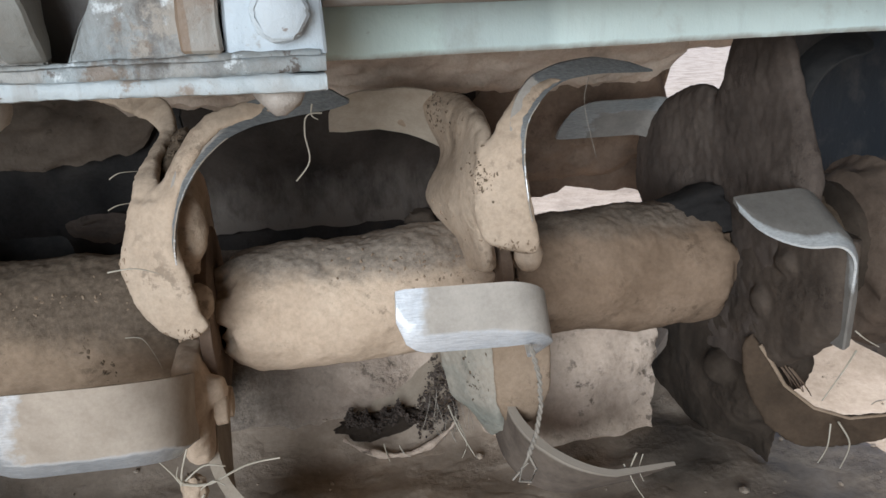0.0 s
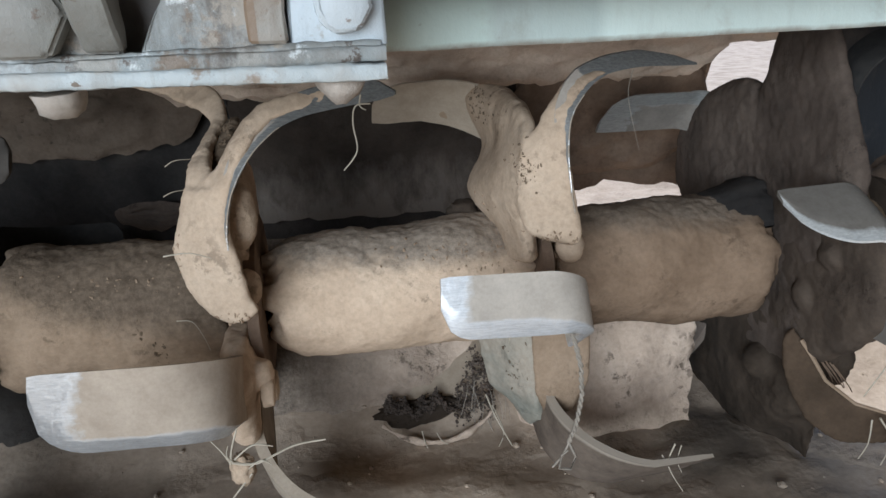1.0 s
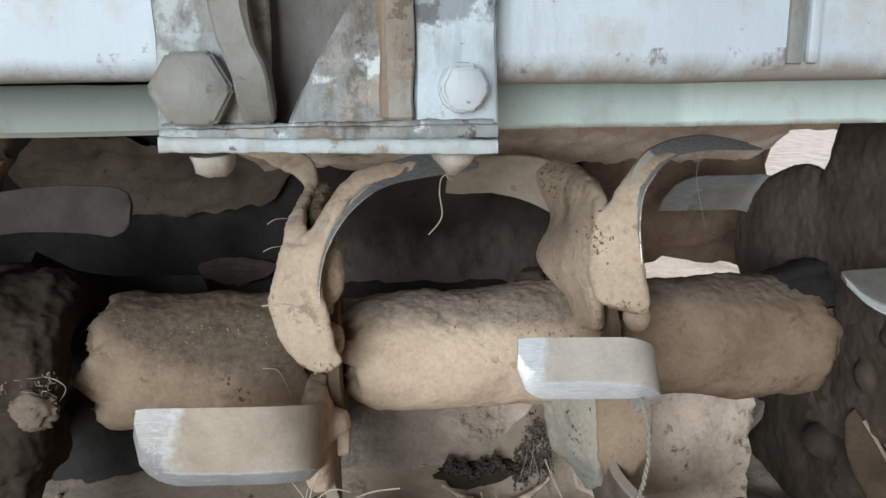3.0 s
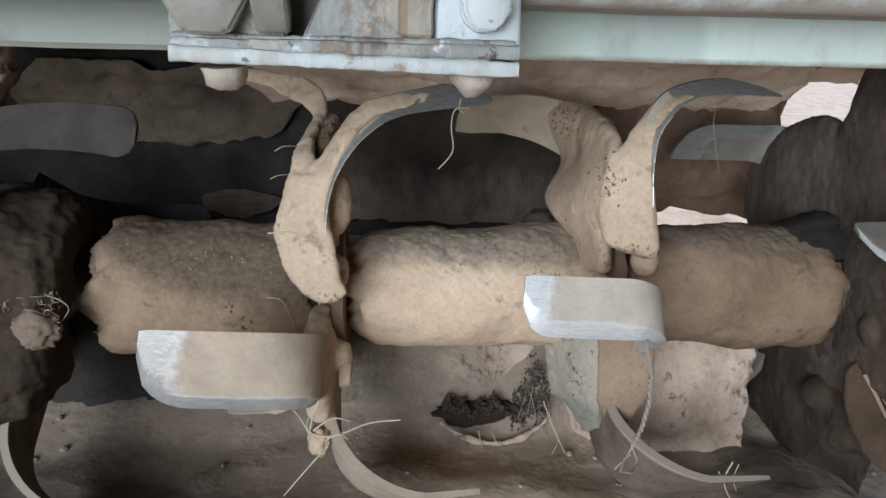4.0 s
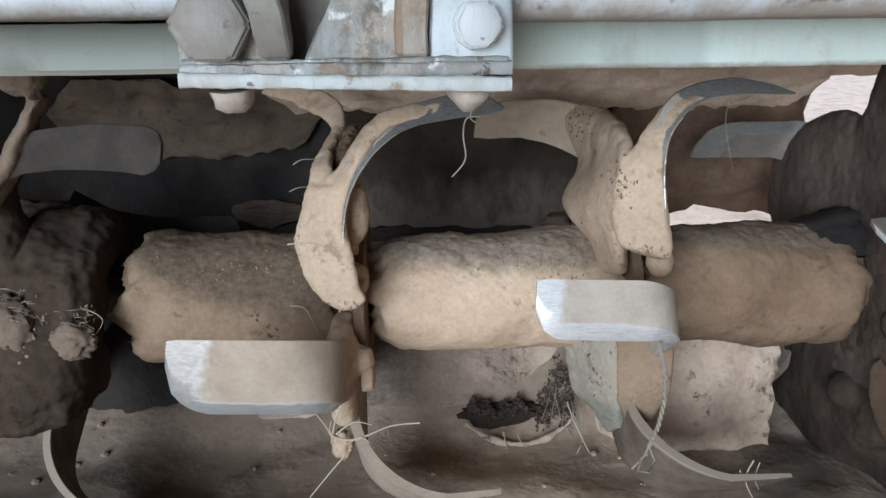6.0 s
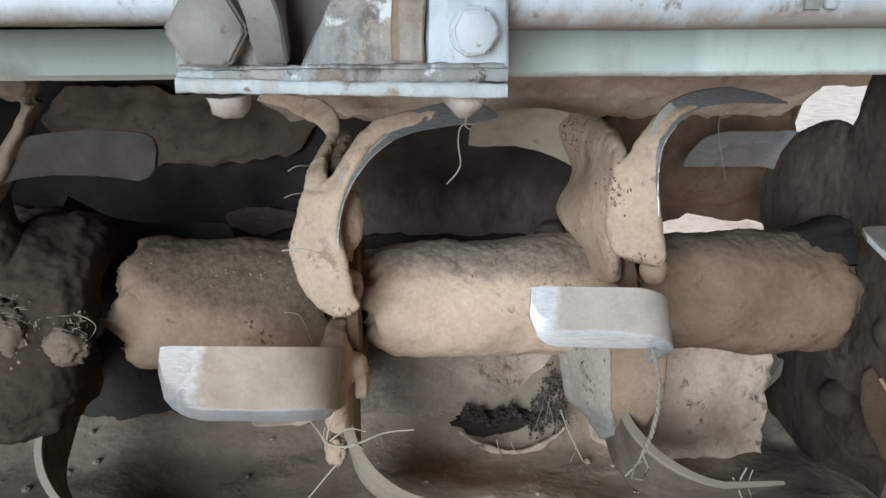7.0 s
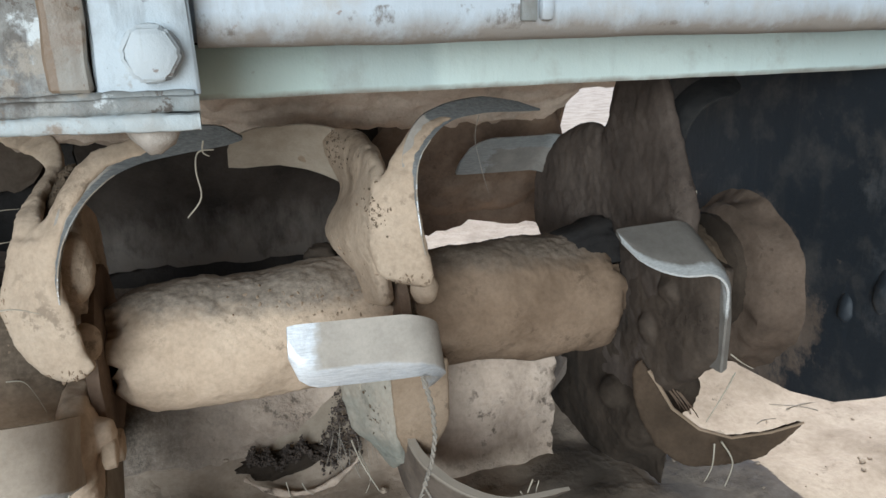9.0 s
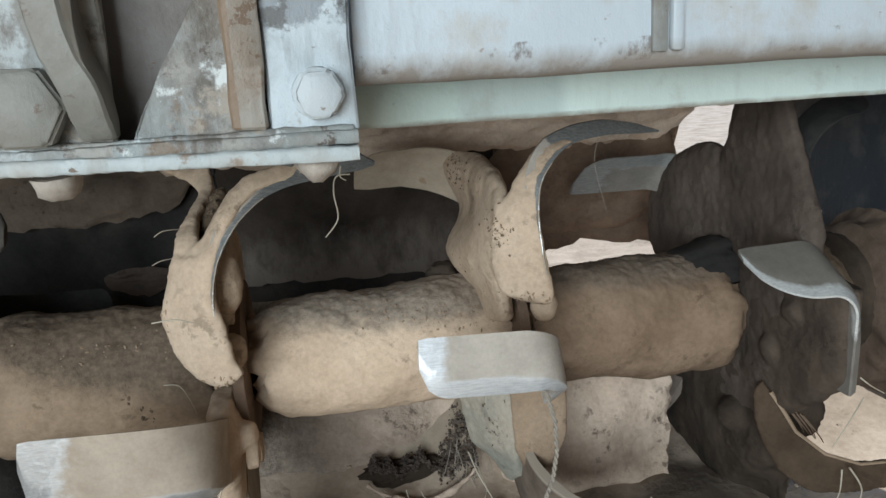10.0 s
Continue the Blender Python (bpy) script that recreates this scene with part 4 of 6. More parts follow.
SECOND_SIDE = [
    ((0.119, 0.56, 0.202), (0.128, 0.515, 0.206)),
    ((0.119, 0.575, 0.22), (0.125, 0.51, 0.233)),
    ((0.106, 0.6, 0.235), (0.12, 0.503, 0.252)),
    ((0.102, 0.62, 0.245), (0.119, 0.5, 0.266)),
    ((0.108, 0.63, 0.253), (0.12, 0.5, 0.287)),
    ((0.123, 0.65, 0.268), (0.122, 0.5, 0.302)),
    ((0.126, 0.66, 0.276), (0.126, 0.505, 0.311)),
    ((0.12, 0.67, 0.291), (0.129, 0.53, 0.32)),
    ((0.113, 0.675, 0.31), (0.136, 0.57, 0.326)),
    ((0.122, 0.68, 0.326), (0.143, 0.62, 0.327)),
]
SECOND_FRONT = [
    ((0.126, 0.49, 0.237), (0.154, 0.478, 0.232)),
    ((0.121, 0.495, 0.241), (0.159, 0.478, 0.237)),
    ((0.118, 0.5, 0.252), (0.155, 0.478, 0.257)),
    ((0.118, 0.5, 0.274), (0.152, 0.48, 0.28)),
    ((0.119, 0.5, 0.296), (0.15, 0.483, 0.298)),
    ((0.126, 0.5, 0.306), (0.15, 0.485, 0.308)),
    ((0.132, 0.5, 0.313), (0.151, 0.487, 0.315)),
    ((0.138, 0.503, 0.324), (0.154, 0.49, 0.325)),
    ((0.147, 0.507, 0.335), (0.162, 0.495, 0.335)),
    ((0.158, 0.512, 0.345), (0.171, 0.5, 0.343)),
    ((0.173, 0.517, 0.35), (0.188, 0.507, 0.348)),
]
web_two = crust([
    (sheet_solid, (SECOND_SIDE, 0.016, 0.003), {}),
    (sheet_solid, (SECOND_FRONT, 0.010, 0.002, 0.6), {}),
    (ring_solid, (F2 - 0.002, [(-90, 0.09, 0.008), (-78, 0.118, 0.009), (-60, 0.125, 0.010), (-30, 0.118, 0.010), (-3, 0.100, 0.010)]), {}),
    (knob_solid, ((0.160, 0.506, 0.221), 0.011, (1, 1, 1.2)), {}),
    (coat_solid, (F2 + 0.012, -1, -64), {"thick": 0.009, "until": 0.62, "wide": 0.056, "high": 0.163, "leg": 0.119}),
], MUD_PALE, 6.0, PALE_LABEL, 0.0010, 0.0006, 6, (1, 0.3, 1))
LOWER_SIDE = [
    ((0.094, 0.56, 0.150), (0.130, 0.514, 0.164)), ((0.100, 0.56, 0.113), (0.132, 0.510, 0.125)), ((0.106, 0.56, 0.085), (0.133, 0.510, 0.100)),
    ((0.122, 0.552, 0.072), (0.136, 0.512, 0.085)), ((0.136, 0.542, 0.052), (0.141, 0.520, 0.068)),
]
LOWER_FRONT = [
    ((0.130, 0.512, 0.166), (0.178, 0.506, 0.164)), ((0.132, 0.510, 0.125), (0.177, 0.505, 0.125)), ((0.134, 0.510, 0.100), (0.176, 0.506, 0.105)),
    ((0.140, 0.512, 0.083), (0.166, 0.508, 0.086)), ((0.144, 0.514, 0.078), (0.168, 0.511, 0.080)),
]
plate_low = crust([(sheet_solid, (LOWER_SIDE, 0.014, 0.002), {})], MUD_GREEN, 16.0, "pale mud over grey-green paint packed round the flange", 0.0014, 0.0009, 2)
crust([
    (sheet_solid, (LOWER_FRONT, 0.012, 0.003), {}),
    (coat_solid, (F2, 1, 113), {"thick": 0.010, "until": 0.30, "wide": 0.055, "fore": -0.076, "leg": 0.094}),
], MUD_TAN, 17.0, "smooth brown mud over the lower blade's shank", 0.0012, 0.0007, 3)
FIRST_STEEL = [
    ((-0.085, 0.481, 0.245), (-0.082, 0.48, 0.244)),
    ((-0.085, 0.482, 0.259), (-0.082, 0.48, 0.259)),
    ((-0.083, 0.484, 0.273), (-0.08, 0.482, 0.272)),
    ((-0.08, 0.487, 0.286), (-0.076, 0.484, 0.286)),
    ((-0.074, 0.49, 0.301), (-0.069, 0.487, 0.299)),
    ((-0.065, 0.495, 0.314), (-0.059, 0.491, 0.312)),
    ((-0.051, 0.502, 0.328), (-0.044, 0.497, 0.324)),
    ((-0.03, 0.509, 0.337), (-0.026, 0.505, 0.33)),
    ((-0.001, 0.518, 0.342), (-0.0, 0.514, 0.333)),
    ((0.025, 0.525, 0.344), (0.025, 0.521, 0.335)),
    ((0.04, 0.53, 0.341), (0.039, 0.527, 0.336)),
]
SECOND_STEEL = [
    ((0.154, 0.48, 0.248), (0.155, 0.478, 0.249)),
    ((0.15, 0.481, 0.265), (0.152, 0.479, 0.266)),
    ((0.148, 0.483, 0.286), (0.15, 0.481, 0.286)),
    ((0.147, 0.486, 0.302), (0.15, 0.483, 0.302)),
    ((0.147, 0.489, 0.316), (0.152, 0.486, 0.316)),
    ((0.15, 0.493, 0.326), (0.156, 0.489, 0.325)),
    ((0.158, 0.499, 0.337), (0.165, 0.495, 0.334)),
    ((0.169, 0.506, 0.346), (0.175, 0.502, 0.341)),
    ((0.188, 0.514, 0.352), (0.189, 0.51, 0.346)),
    ((0.217, 0.524, 0.354), (0.217, 0.52, 0.348)),
    ((0.248, 0.534, 0.351), (0.247, 0.53, 0.346)),
    ((0.27, 0.54, 0.347), (0.27, 0.538, 0.344)),
]


def bare_blade(rows, rim_to):
    """The bare band of a blade along its cutting edge, with a bright rod for the edge's highlight; rows run from the
    shank to the tip.
    """
    n, m = 60, 6
    at = np.linspace(0, len(rows) - 1, n)
    edges = np.array(rows, dtype=float)
    fine = np.empty((n, 2, 3))
    for e_ in (0, 1):
        for c in range(3):
            v = np.interp(at, range(len(rows)), edges[:, e_, c])
            fine[:, e_, c] = np.convolve(np.pad(v, 2, mode="edge"), np.array([1, 2, 3, 2, 1]) / 9, "valid")
    bm = bmesh.new()
    uvl = bm.loops.layers.uv.new("blade")
    info, rings, rim = {}, [], []
    for i in range(n):
        p, q = Vector(fine[i, 0]) - rotor.location, Vector(fine[i, 1]) - rotor.location
        if i > n - 6:
            c, f = p.lerp(q, 0.5), math.sqrt((n - i) / 6)
            p, q = c.lerp(p, f), c.lerp(q, f)
        p -= (q - p) * 0.9 * min(1.0, (n - i) / 12)
        ring = []
        for k in range(m + 1):
            v = bm.verts.new(p.lerp(q, k / m))
            info[v] = (i / n, max(0.0, (k / m - 0.45) / 0.55))
            ring.append(v)
        for k in range(m, -1, -1):
            v = bm.verts.new(p.lerp(q, k / m) + Vector((0.001, 0.0052 if k < m else 0.003, 0)))
            info[v] = (i / n, 0.3)
            ring.append(v)
        rings.append(ring)
        rim.append(q + Vector((0, -0.0002, 0)))
    for r0, r1 in zip(rings, rings[1:]):
        for k in range(len(r0)):
            j = (k + 1) % len(r0)
            bm.faces.new((r0[k], r0[j], r1[j], r1[k]))
    bm.faces.new(rings[0])
    bm.faces.new(rings[-1][::-1])
    for f in bm.faces:
        for lp in f.loops:
            lp[uvl].uv = info[lp.vert]
    ob = part("blade", bm, BLADE_EDGE, rotor, "dark bare steel blade with mud on its back", 50)
    part("cutting_edge", rod(rim[2:int(n * rim_to)], 0.0007, 6, 0.6), EDGE_HIGHLIGHT, ob, "bright rod along the steel edge, its highlight put into the colour", 60)


bare_blade(FIRST_STEEL, 0.62)
bare_blade(SECOND_STEEL, 0.55)
flakes(cavity, [(-0.093, 0.306, 0.006, 0.008, 70), (-0.088, 0.316, 0.005, 0.005, 50)], 0.0011, "dark", 35)
flakes(web_one, [(-0.076, 0.196, 0.008, 0.004, 60), (-0.118, 0.235, 0.003, 0.02, 30), (-0.090, 0.200, 0.008, 0.003, 30)], 0.0010, "pale", 33)
flakes(web_two, [(0.121, 0.322, 0.003, 0.005, 60), (0.1185, 0.308, 0.0015, 0.005, 45), (0.1200, 0.292, 0.002, 0.008, 70), (0.126, 0.284, 0.003, 0.006, 40)], 0.0007, "dark", 32)
flakes(web_two, [(0.140, 0.236, 0.012, 0.003, 60), (0.105, 0.235, 0.003, 0.012, 20)], 0.0009, "pale", 34)
crust([
    (ring_solid, (F1 - 0.014, [(92, 0.08, 0.008), (108, 0.11, 0.012), (140, 0.115, 0.012), (168, 0.09, 0.008)]), {}),
    (knob_solid, ((-0.073, 0.502, 0.146), 0.0105, (0.9, 1, 1.15)), {}),
    (coat_solid, (F1 - 0.018, 1, 121), {"thick": 0.010, "until": 0.42, "wide": 0.044, "leg": 0.098}),
], MUD, 18.0, PALE_LABEL)
LAST_RING = [(-92, 0.11, 0.010), (-80, 0.165, 0.014), (-62, 0.180, 0.016), (-45, 0.168, 0.016), (-25, 0.158, 0.011), (-12, 0.15, 0.011), (-7, 0.140, 0.010), (-3, 0.150, 0.010), (0, 0.195, 0.009), (8, 0.218, 0.009), (16, 0.214, 0.009)]
LAST_RING += [(28, 0.182, 0.010), (40, 0.160, 0.011), (54, 0.148, 0.012), (62, 0.122, 0.012), (85, 0.102, 0.012), (125, 0.095, 0.012), (150, 0.105, 0.012), (175, 0.125, 0.013), (205, 0.160, 0.013), (228, 0.168, 0.013), (250, 0.150, 0.012), (267, 0.112, 0.010)]
LAST_PLATE = [
    (0.108, [(0.370, 0.490), (0.352, 0.500), (0.350, 0.56), (0.372, 0.56), (0.376, 0.50)]),
    (0.135, [(0.364, 0.450), (0.350, 0.458), (0.350, 0.56), (0.372, 0.56), (0.376, 0.47)]),
    (0.165, [(0.366, 0.420), (0.350, 0.430), (0.350, 0.56), (0.372, 0.56), (0.375, 0.43)]),
    (0.236, [(0.367, 0.420), (0.351, 0.432), (0.350, 0.56), (0.372, 0.56), (0.376, 0.43)]),
]
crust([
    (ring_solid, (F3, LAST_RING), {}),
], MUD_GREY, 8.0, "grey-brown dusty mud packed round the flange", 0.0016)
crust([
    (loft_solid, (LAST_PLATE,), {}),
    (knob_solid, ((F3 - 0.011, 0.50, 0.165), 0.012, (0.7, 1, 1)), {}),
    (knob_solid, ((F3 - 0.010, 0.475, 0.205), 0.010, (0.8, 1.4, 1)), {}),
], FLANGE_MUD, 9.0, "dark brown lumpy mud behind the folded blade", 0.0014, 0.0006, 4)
LAST_LOW = [
    ((0.345, 0.500, 0.137), (0.340, 0.504, 0.128)),
    ((0.349, 0.494, 0.129), (0.338, 0.500, 0.108)),
    ((0.355, 0.487, 0.117), (0.341, 0.490, 0.086)),
    ((0.363, 0.478, 0.099), (0.350, 0.477, 0.064)),
    ((0.379, 0.462, 0.085), (0.372, 0.465, 0.047)),
    ((0.402, 0.450, 0.079), (0.408, 0.455, 0.047)),
    ((0.430, 0.438, 0.085), (0.430, 0.443, 0.059)),
    ((0.455, 0.430, 0.093), (0.457, 0.431, 0.089)),
]
low_blade = crust([(sheet_solid, (LAST_LOW, 0.005, 0.001), {})], LOW_MUD, 33.0, "brown mud over the lower curved blade", 0.0012, 0.0008, 2)
part("cutting_edge", rod([Vector(p) - rotor.location - Vector((0, 0.001, 0)) for p, _ in LAST_LOW[1:]], 0.0019, 6, 0.6), MUD_TAN, low_blade, "pale worn rim of the blade", 60)
FAR_LEFT = [
    ((-0.315, 0.5, 0.319), (-0.325, 0.5, 0.295)),
    ((-0.301, 0.502, 0.33), (-0.31, 0.502, 0.3)),
    ((-0.279, 0.504, 0.333), (-0.286, 0.504, 0.302)),
    ((-0.256, 0.505, 0.334), (-0.261, 0.505, 0.301)),
    ((-0.235, 0.506, 0.333), (-0.241, 0.506, 0.299)),
    ((-0.22, 0.507, 0.331), (-0.228, 0.507, 0.296)),
    ((-0.214, 0.508, 0.327), (-0.22, 0.508, 0.299)),
    ((-0.212, 0.508, 0.32), (-0.215, 0.508, 0.304)),
]
bm = bmesh.new()
sheet_solid(bm, FAR_LEFT, 0.005, 0.002)
part("blade", bm, BLADE_DUST, rotor, "dusty grey blade in the hood's shade", 50)
# added black collar: paints the shade in the cavity at the tube's end
bm = lathe_x([(0.296, 0.046), (0.304, 0.0535), (0.318, 0.0565), (0.332, 0.061), (0.344, 0.066), (0.351, 0.066), (0.355, 0.046)], 80, -95, 45)
for v in bm.verts:
    a_ = math.degrees(math.atan2(-v.co.y, v.co.z))
    f = min(1.0, max(0.0, min(a_ + 95, 45 - a_) / 40 + 0.3 * noise.noise(v.co * 60)))
    k = (0.044 + (math.hypot(v.co.y, v.co.z) - 0.044) * f * (2 - f)) / math.hypot(v.co.y, v.co.z)
    v.co.y, v.co.z = v.co.y * k, v.co.z * k
wobble(bm, 0.003, 40, 3)
wobble(bm, 0.0012, 110, 5)
part("dark_collar", bm, HOOD_BLACK, rotor, "black collar added for the shaded cavity between tube and flange", 70)
LOWER_SHANK = [
    (0.004, [(0.372, 0.550), (0.352, 0.56), (0.338, 0.72), (0.372, 0.72), (0.380, 0.49)]),
    (0.050, [(0.372, 0.500), (0.351, 0.515), (0.338, 0.72), (0.372, 0.72), (0.380, 0.49)]),
    (0.130, [(0.370, 0.500), (0.351, 0.515), (0.345, 0.68), (0.372, 0.68), (0.376, 0.51)]),
]
# mud colour here carries the shade under the flange
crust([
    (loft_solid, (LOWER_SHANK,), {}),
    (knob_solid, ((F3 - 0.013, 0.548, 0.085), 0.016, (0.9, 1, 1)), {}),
], MUD_SHADED, 21.0, "brown mud on a blade's shank under the flange", 0.0030, 0.0008, 4)
# mud colour here carries the shade over the rotor's left end
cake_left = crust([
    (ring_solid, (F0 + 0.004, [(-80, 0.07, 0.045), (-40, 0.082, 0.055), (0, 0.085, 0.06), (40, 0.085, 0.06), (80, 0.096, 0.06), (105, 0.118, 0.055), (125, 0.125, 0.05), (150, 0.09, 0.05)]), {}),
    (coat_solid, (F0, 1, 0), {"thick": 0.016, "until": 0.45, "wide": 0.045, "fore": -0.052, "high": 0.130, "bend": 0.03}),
], MUD_SHADED, 11.0, "dark mud packed round the flange", 0.007)
LEFT_RIDGE = [
    (0.270, [(-0.344, 0.490), (-0.352, 0.50), (-0.345, 0.52), (-0.338, 0.52), (-0.338, 0.495)]),
    (0.319, [(-0.312, 0.492), (-0.322, 0.50), (-0.318, 0.525), (-0.308, 0.52), (-0.307, 0.50)]),
    (0.354, [(-0.291, 0.495), (-0.302, 0.50), (-0.300, 0.525), (-0.288, 0.52), (-0.286, 0.50)]),
]
crust([
    (loft_solid, (LEFT_RIDGE,), {}),
    (knob_solid, ((-0.306, 0.51, 0.366), 0.017, (1.1, 0.8, 0.8)), {}),
], MUD_CAKE, 13.0, "ragged tan mud along a blade's edge", 0.004, 0.0012, 3)

flakes(cake_left, [(-0.318, 0.197, 0.008, 0.012, 60), (-0.281, 0.189, 0.006, 0.005, 40)], 0.0010, "pale", 45)
flakes(plate_low, [(0.137, 0.126, 0.0015, 0.0015, 10), (0.120, 0.108, 0.002, 0.0015, 12), (0.12, 0.13, 0.006, 0.015, 14)], 0.0010, "dark", 46)
flakes(tubes[1], [(-0.158, 0.182, 0.004, 0.008, 16), (-0.148, 0.160, 0.003, 0.006, 16)], 0.0010, "dark", 41)
flakes(tubes[1], [(-0.17, 0.212, 0.03, 0.006, 40)], 0.0009, "pale", 44)
flakes(tubes[2], [(0.06, 0.214, 0.03, 0.006, 60), (0.10, 0.205, 0.015, 0.008, 40)], 0.0009, "pale", 42)
for tone, material, label in (("dark", MUD_DARK, "dark flaky mud in the joints of the crust"), ("pale", MUD_TAN, "loose crumbs along the crust's ragged edges")):
    tagged(part("crumbled_mud", FLAKES[tone], material, rotor, "", 0), label, kind="stuff")

# ---------------------------------------------------------------- frame, hood, end plate
frame_thing = thing("tiller", "painted steel tiller frame with mud-caked hood over the rotor", "tiller frame")


def extrude_x(profile, x0, x1, nx, closed=True):
    """Extrudes (y, z) points along x."""
    bm = bmesh.new()
    rows = [[bm.verts.new((x0 + (x1 - x0) * i / nx, y, z)) for y, z in profile] for i in range(nx + 1)]
    n = len(profile)
    for a_, b_ in zip(rows, rows[1:]):
        for k in range(n if closed else n - 1):
            j = (k + 1) % n
            bm.faces.new((a_[k], a_[j], b_[j], b_[k]))
    if closed:
        bm.faces.new(rows[0])
        bm.faces.new(rows[-1])
    return bm


# front beam: flat bar with rounded lower edge
bm = extrude_x([(0.410, 0.3765), (0.4125, 0.3735), (0.470, 0.3735), (0.470, 0.402), (0.4125, 0.402), (0.410, 0.3985)], -1.0, 0.52, 90)
wobble(bm, 0.0006, 30, 1)
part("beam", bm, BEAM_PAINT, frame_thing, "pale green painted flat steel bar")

# body: white box section with a rounded lower front edge
def body_profile(y0, z0, y1, z1, r):
    pts = []
    for k in range(7):
        t = radians(90 * k / 6)
        pts.append((y0 + r - r * math.cos(t), z0 + r - r * math.sin(t)))
    return pts + [(y1, z0), (y1, z1), (y0, z1)]


bm = extrude_x(body_profile(0.317, 0.4005, 0.80, 0.48, 0.012), 0.0165, 0.52, 60)
wobble(bm, 0.0009, 14, 4)
part("body", bm, WHITE_PAINT, frame_thing, "dusty white painted body panel")
bm = extrude_x(body_profile(0.330, 0.4035, 0.80, 0.48, 0.010), -1.0, -0.1385, 60)
wobble(bm, 0.0009, 14, 6)
part("body", bm, WHITE_PAINT, frame_thing, "dusty white painted body panel")
bm = box(bmesh.new(), -0.1383, 0.0163, 0.345, 0.80, 0.403, 0.48)
part("body", bm, WHITE_PAINT, frame_thing)
bm = box(bmesh.new(), 0.1655, 0.172, 0.3125, 0.3185, 0.4085, 0.476, 0.002)
wobble(bm, 0.001, 80, 3)
part("seam_strip", bm, WHITE_PAINT, frame_thing, "raised welded seam")
bm = box(bmesh.new(), 0.1565, 0.1645, 0.3145, 0.3185, 0.4085, 0.476, 0.001)
wobble(bm, 0.0008, 90, 5)
part("seam_side_strip", bm, BRACKET_PAINT, frame_thing, "darker grey strip beside the raised seam")

# hood over the rotor, ragged mud on its inside
def hood_strip(x0, x1, low, material, name, seed, label, rows=9):
    prof = [(0.472, 0.396), (0.52, 0.402), (0.60, 0.402), (0.68, 0.394), (0.74, 0.372), (0.785, 0.335), (0.81, 0.285), (0.822, 0.24), (0.826, low)][:rows]
    fine = []
    for (ya, za), (yb, zb) in zip(prof, prof[1:]):
        for k in range(6):
            fine.append((ya + (yb - ya) * k / 6, za + (zb - za) * k / 6))
    fine.append(prof[-1])
    outer = [(y + 0.012, z + 0.014) for y, z in fine[::-1]]
    bm = extrude_x(fine + outer, x0, x1, int((x1 - x0) / 0.01))
    wobble(bm, 0.016, 9, seed)
    wobble(bm, 0.005, 45, seed + 3)
    part(name, bm, material, frame_thing, label, 70)


# left and middle sheets are darkened with the hood's inner shade
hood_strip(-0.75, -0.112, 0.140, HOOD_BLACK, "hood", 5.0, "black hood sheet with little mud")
hood_strip(-0.110, 0.190, 0.164, HOOD_DIM, "hood", 5.0, "hood sheet with thin mud, its inner shade put into the colour")
hood_strip(0.192, 0.422, 0.184, MUD_BROWN, "hood", 6.0, "hood sheet caked with brown mud")
hood_strip(0.4235, 0.4935, 0.0, HOOD_TAN, "hood", 6.0, "upper hood sheet over the gap by the end plate", 6)

# added strip: stands for the dark gap and hides the bright ground behind
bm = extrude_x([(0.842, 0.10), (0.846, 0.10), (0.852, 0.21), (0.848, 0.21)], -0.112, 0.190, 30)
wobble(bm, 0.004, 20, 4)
part("gap_strip", bm, HOOD_BLACK, frame_thing, "black strip added to keep the gap below the hood dark")


def cake(x0, x1, pts, thick, material, seed, label, amp=0.012):
    """A ragged slab of mud stuck along the hood's inside, over (y, z) points."""
    bm = bmesh.new()
    nx, ns = int((x1 - x0) / 0.006), 22
    fr, bk = [], []
    for i in range(nx + 1):
        x = x0 + (x1 - x0) * i / nx
        fall = 1 - min(1.0, i / 9, (nx - i) / 9)
        lo = 0.45 * fall * fall + 0.22 * noise.fractal(Vector((x * 14, seed, 0)), 1.0, 2.0, 4)
        hi = -0.45 * fall * fall + 0.10 * noise.fractal(Vector((x * 14, seed, 9)), 1.0, 2.0, 4)
        a_, b_ = [], []
        for k in range(ns + 1):
            s = min(1.0, max(0.0, (k / ns) * (1 + hi - lo) + lo)) * (len(pts) - 1)
            q = min(int(s), len(pts) - 2)
            f = s - q
            y = pts[q][0] + (pts[q + 1][0] - pts[q][0]) * f
            z = pts[q][1] + (pts[q + 1][1] - pts[q][1]) * f
            edge = min(1.0, min(k, ns - k, i * 0.7, (nx - i) * 0.7) / 3)
            t = thick * edge * (1 + 0.6 * noise.fractal(Vector((x * 30, k * 0.5, seed)), 1.0, 2.0, 4))
            a_.append(bm.verts.new((x, y - t, z - 0.3 * t)))
            b_.append(bm.verts.new((x, y + 0.004, z + 0.002)))
        fr.append(a_)
        bk.append(b_)
    for i in range(nx):
        for k in range(ns):
            bm.faces.new((fr[i][k], fr[i + 1][k], fr[i + 1][k + 1], fr[i][k + 1]))
    bmesh.ops.remove_doubles(bm, verts=bm.verts[:], dist=0.0001)
    for v in [v for r in bk for v in r if v.is_valid]:
        bm.verts.remove(v)
    wobble(bm, amp * 0.4, 60, seed)
    part("mud_cake", bm, material, frame_thing, label, 70)


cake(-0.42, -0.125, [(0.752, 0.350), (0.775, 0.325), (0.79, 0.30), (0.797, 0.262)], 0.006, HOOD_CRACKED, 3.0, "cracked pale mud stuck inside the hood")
cake(-0.19, 0.415, [(0.66, 0.392), (0.72, 0.370), (0.756, 0.345), (0.768, 0.328), (0.777, 0.310)], 0.010, HOOD_TAN, 5.0, "pale mud stuck under the hood")
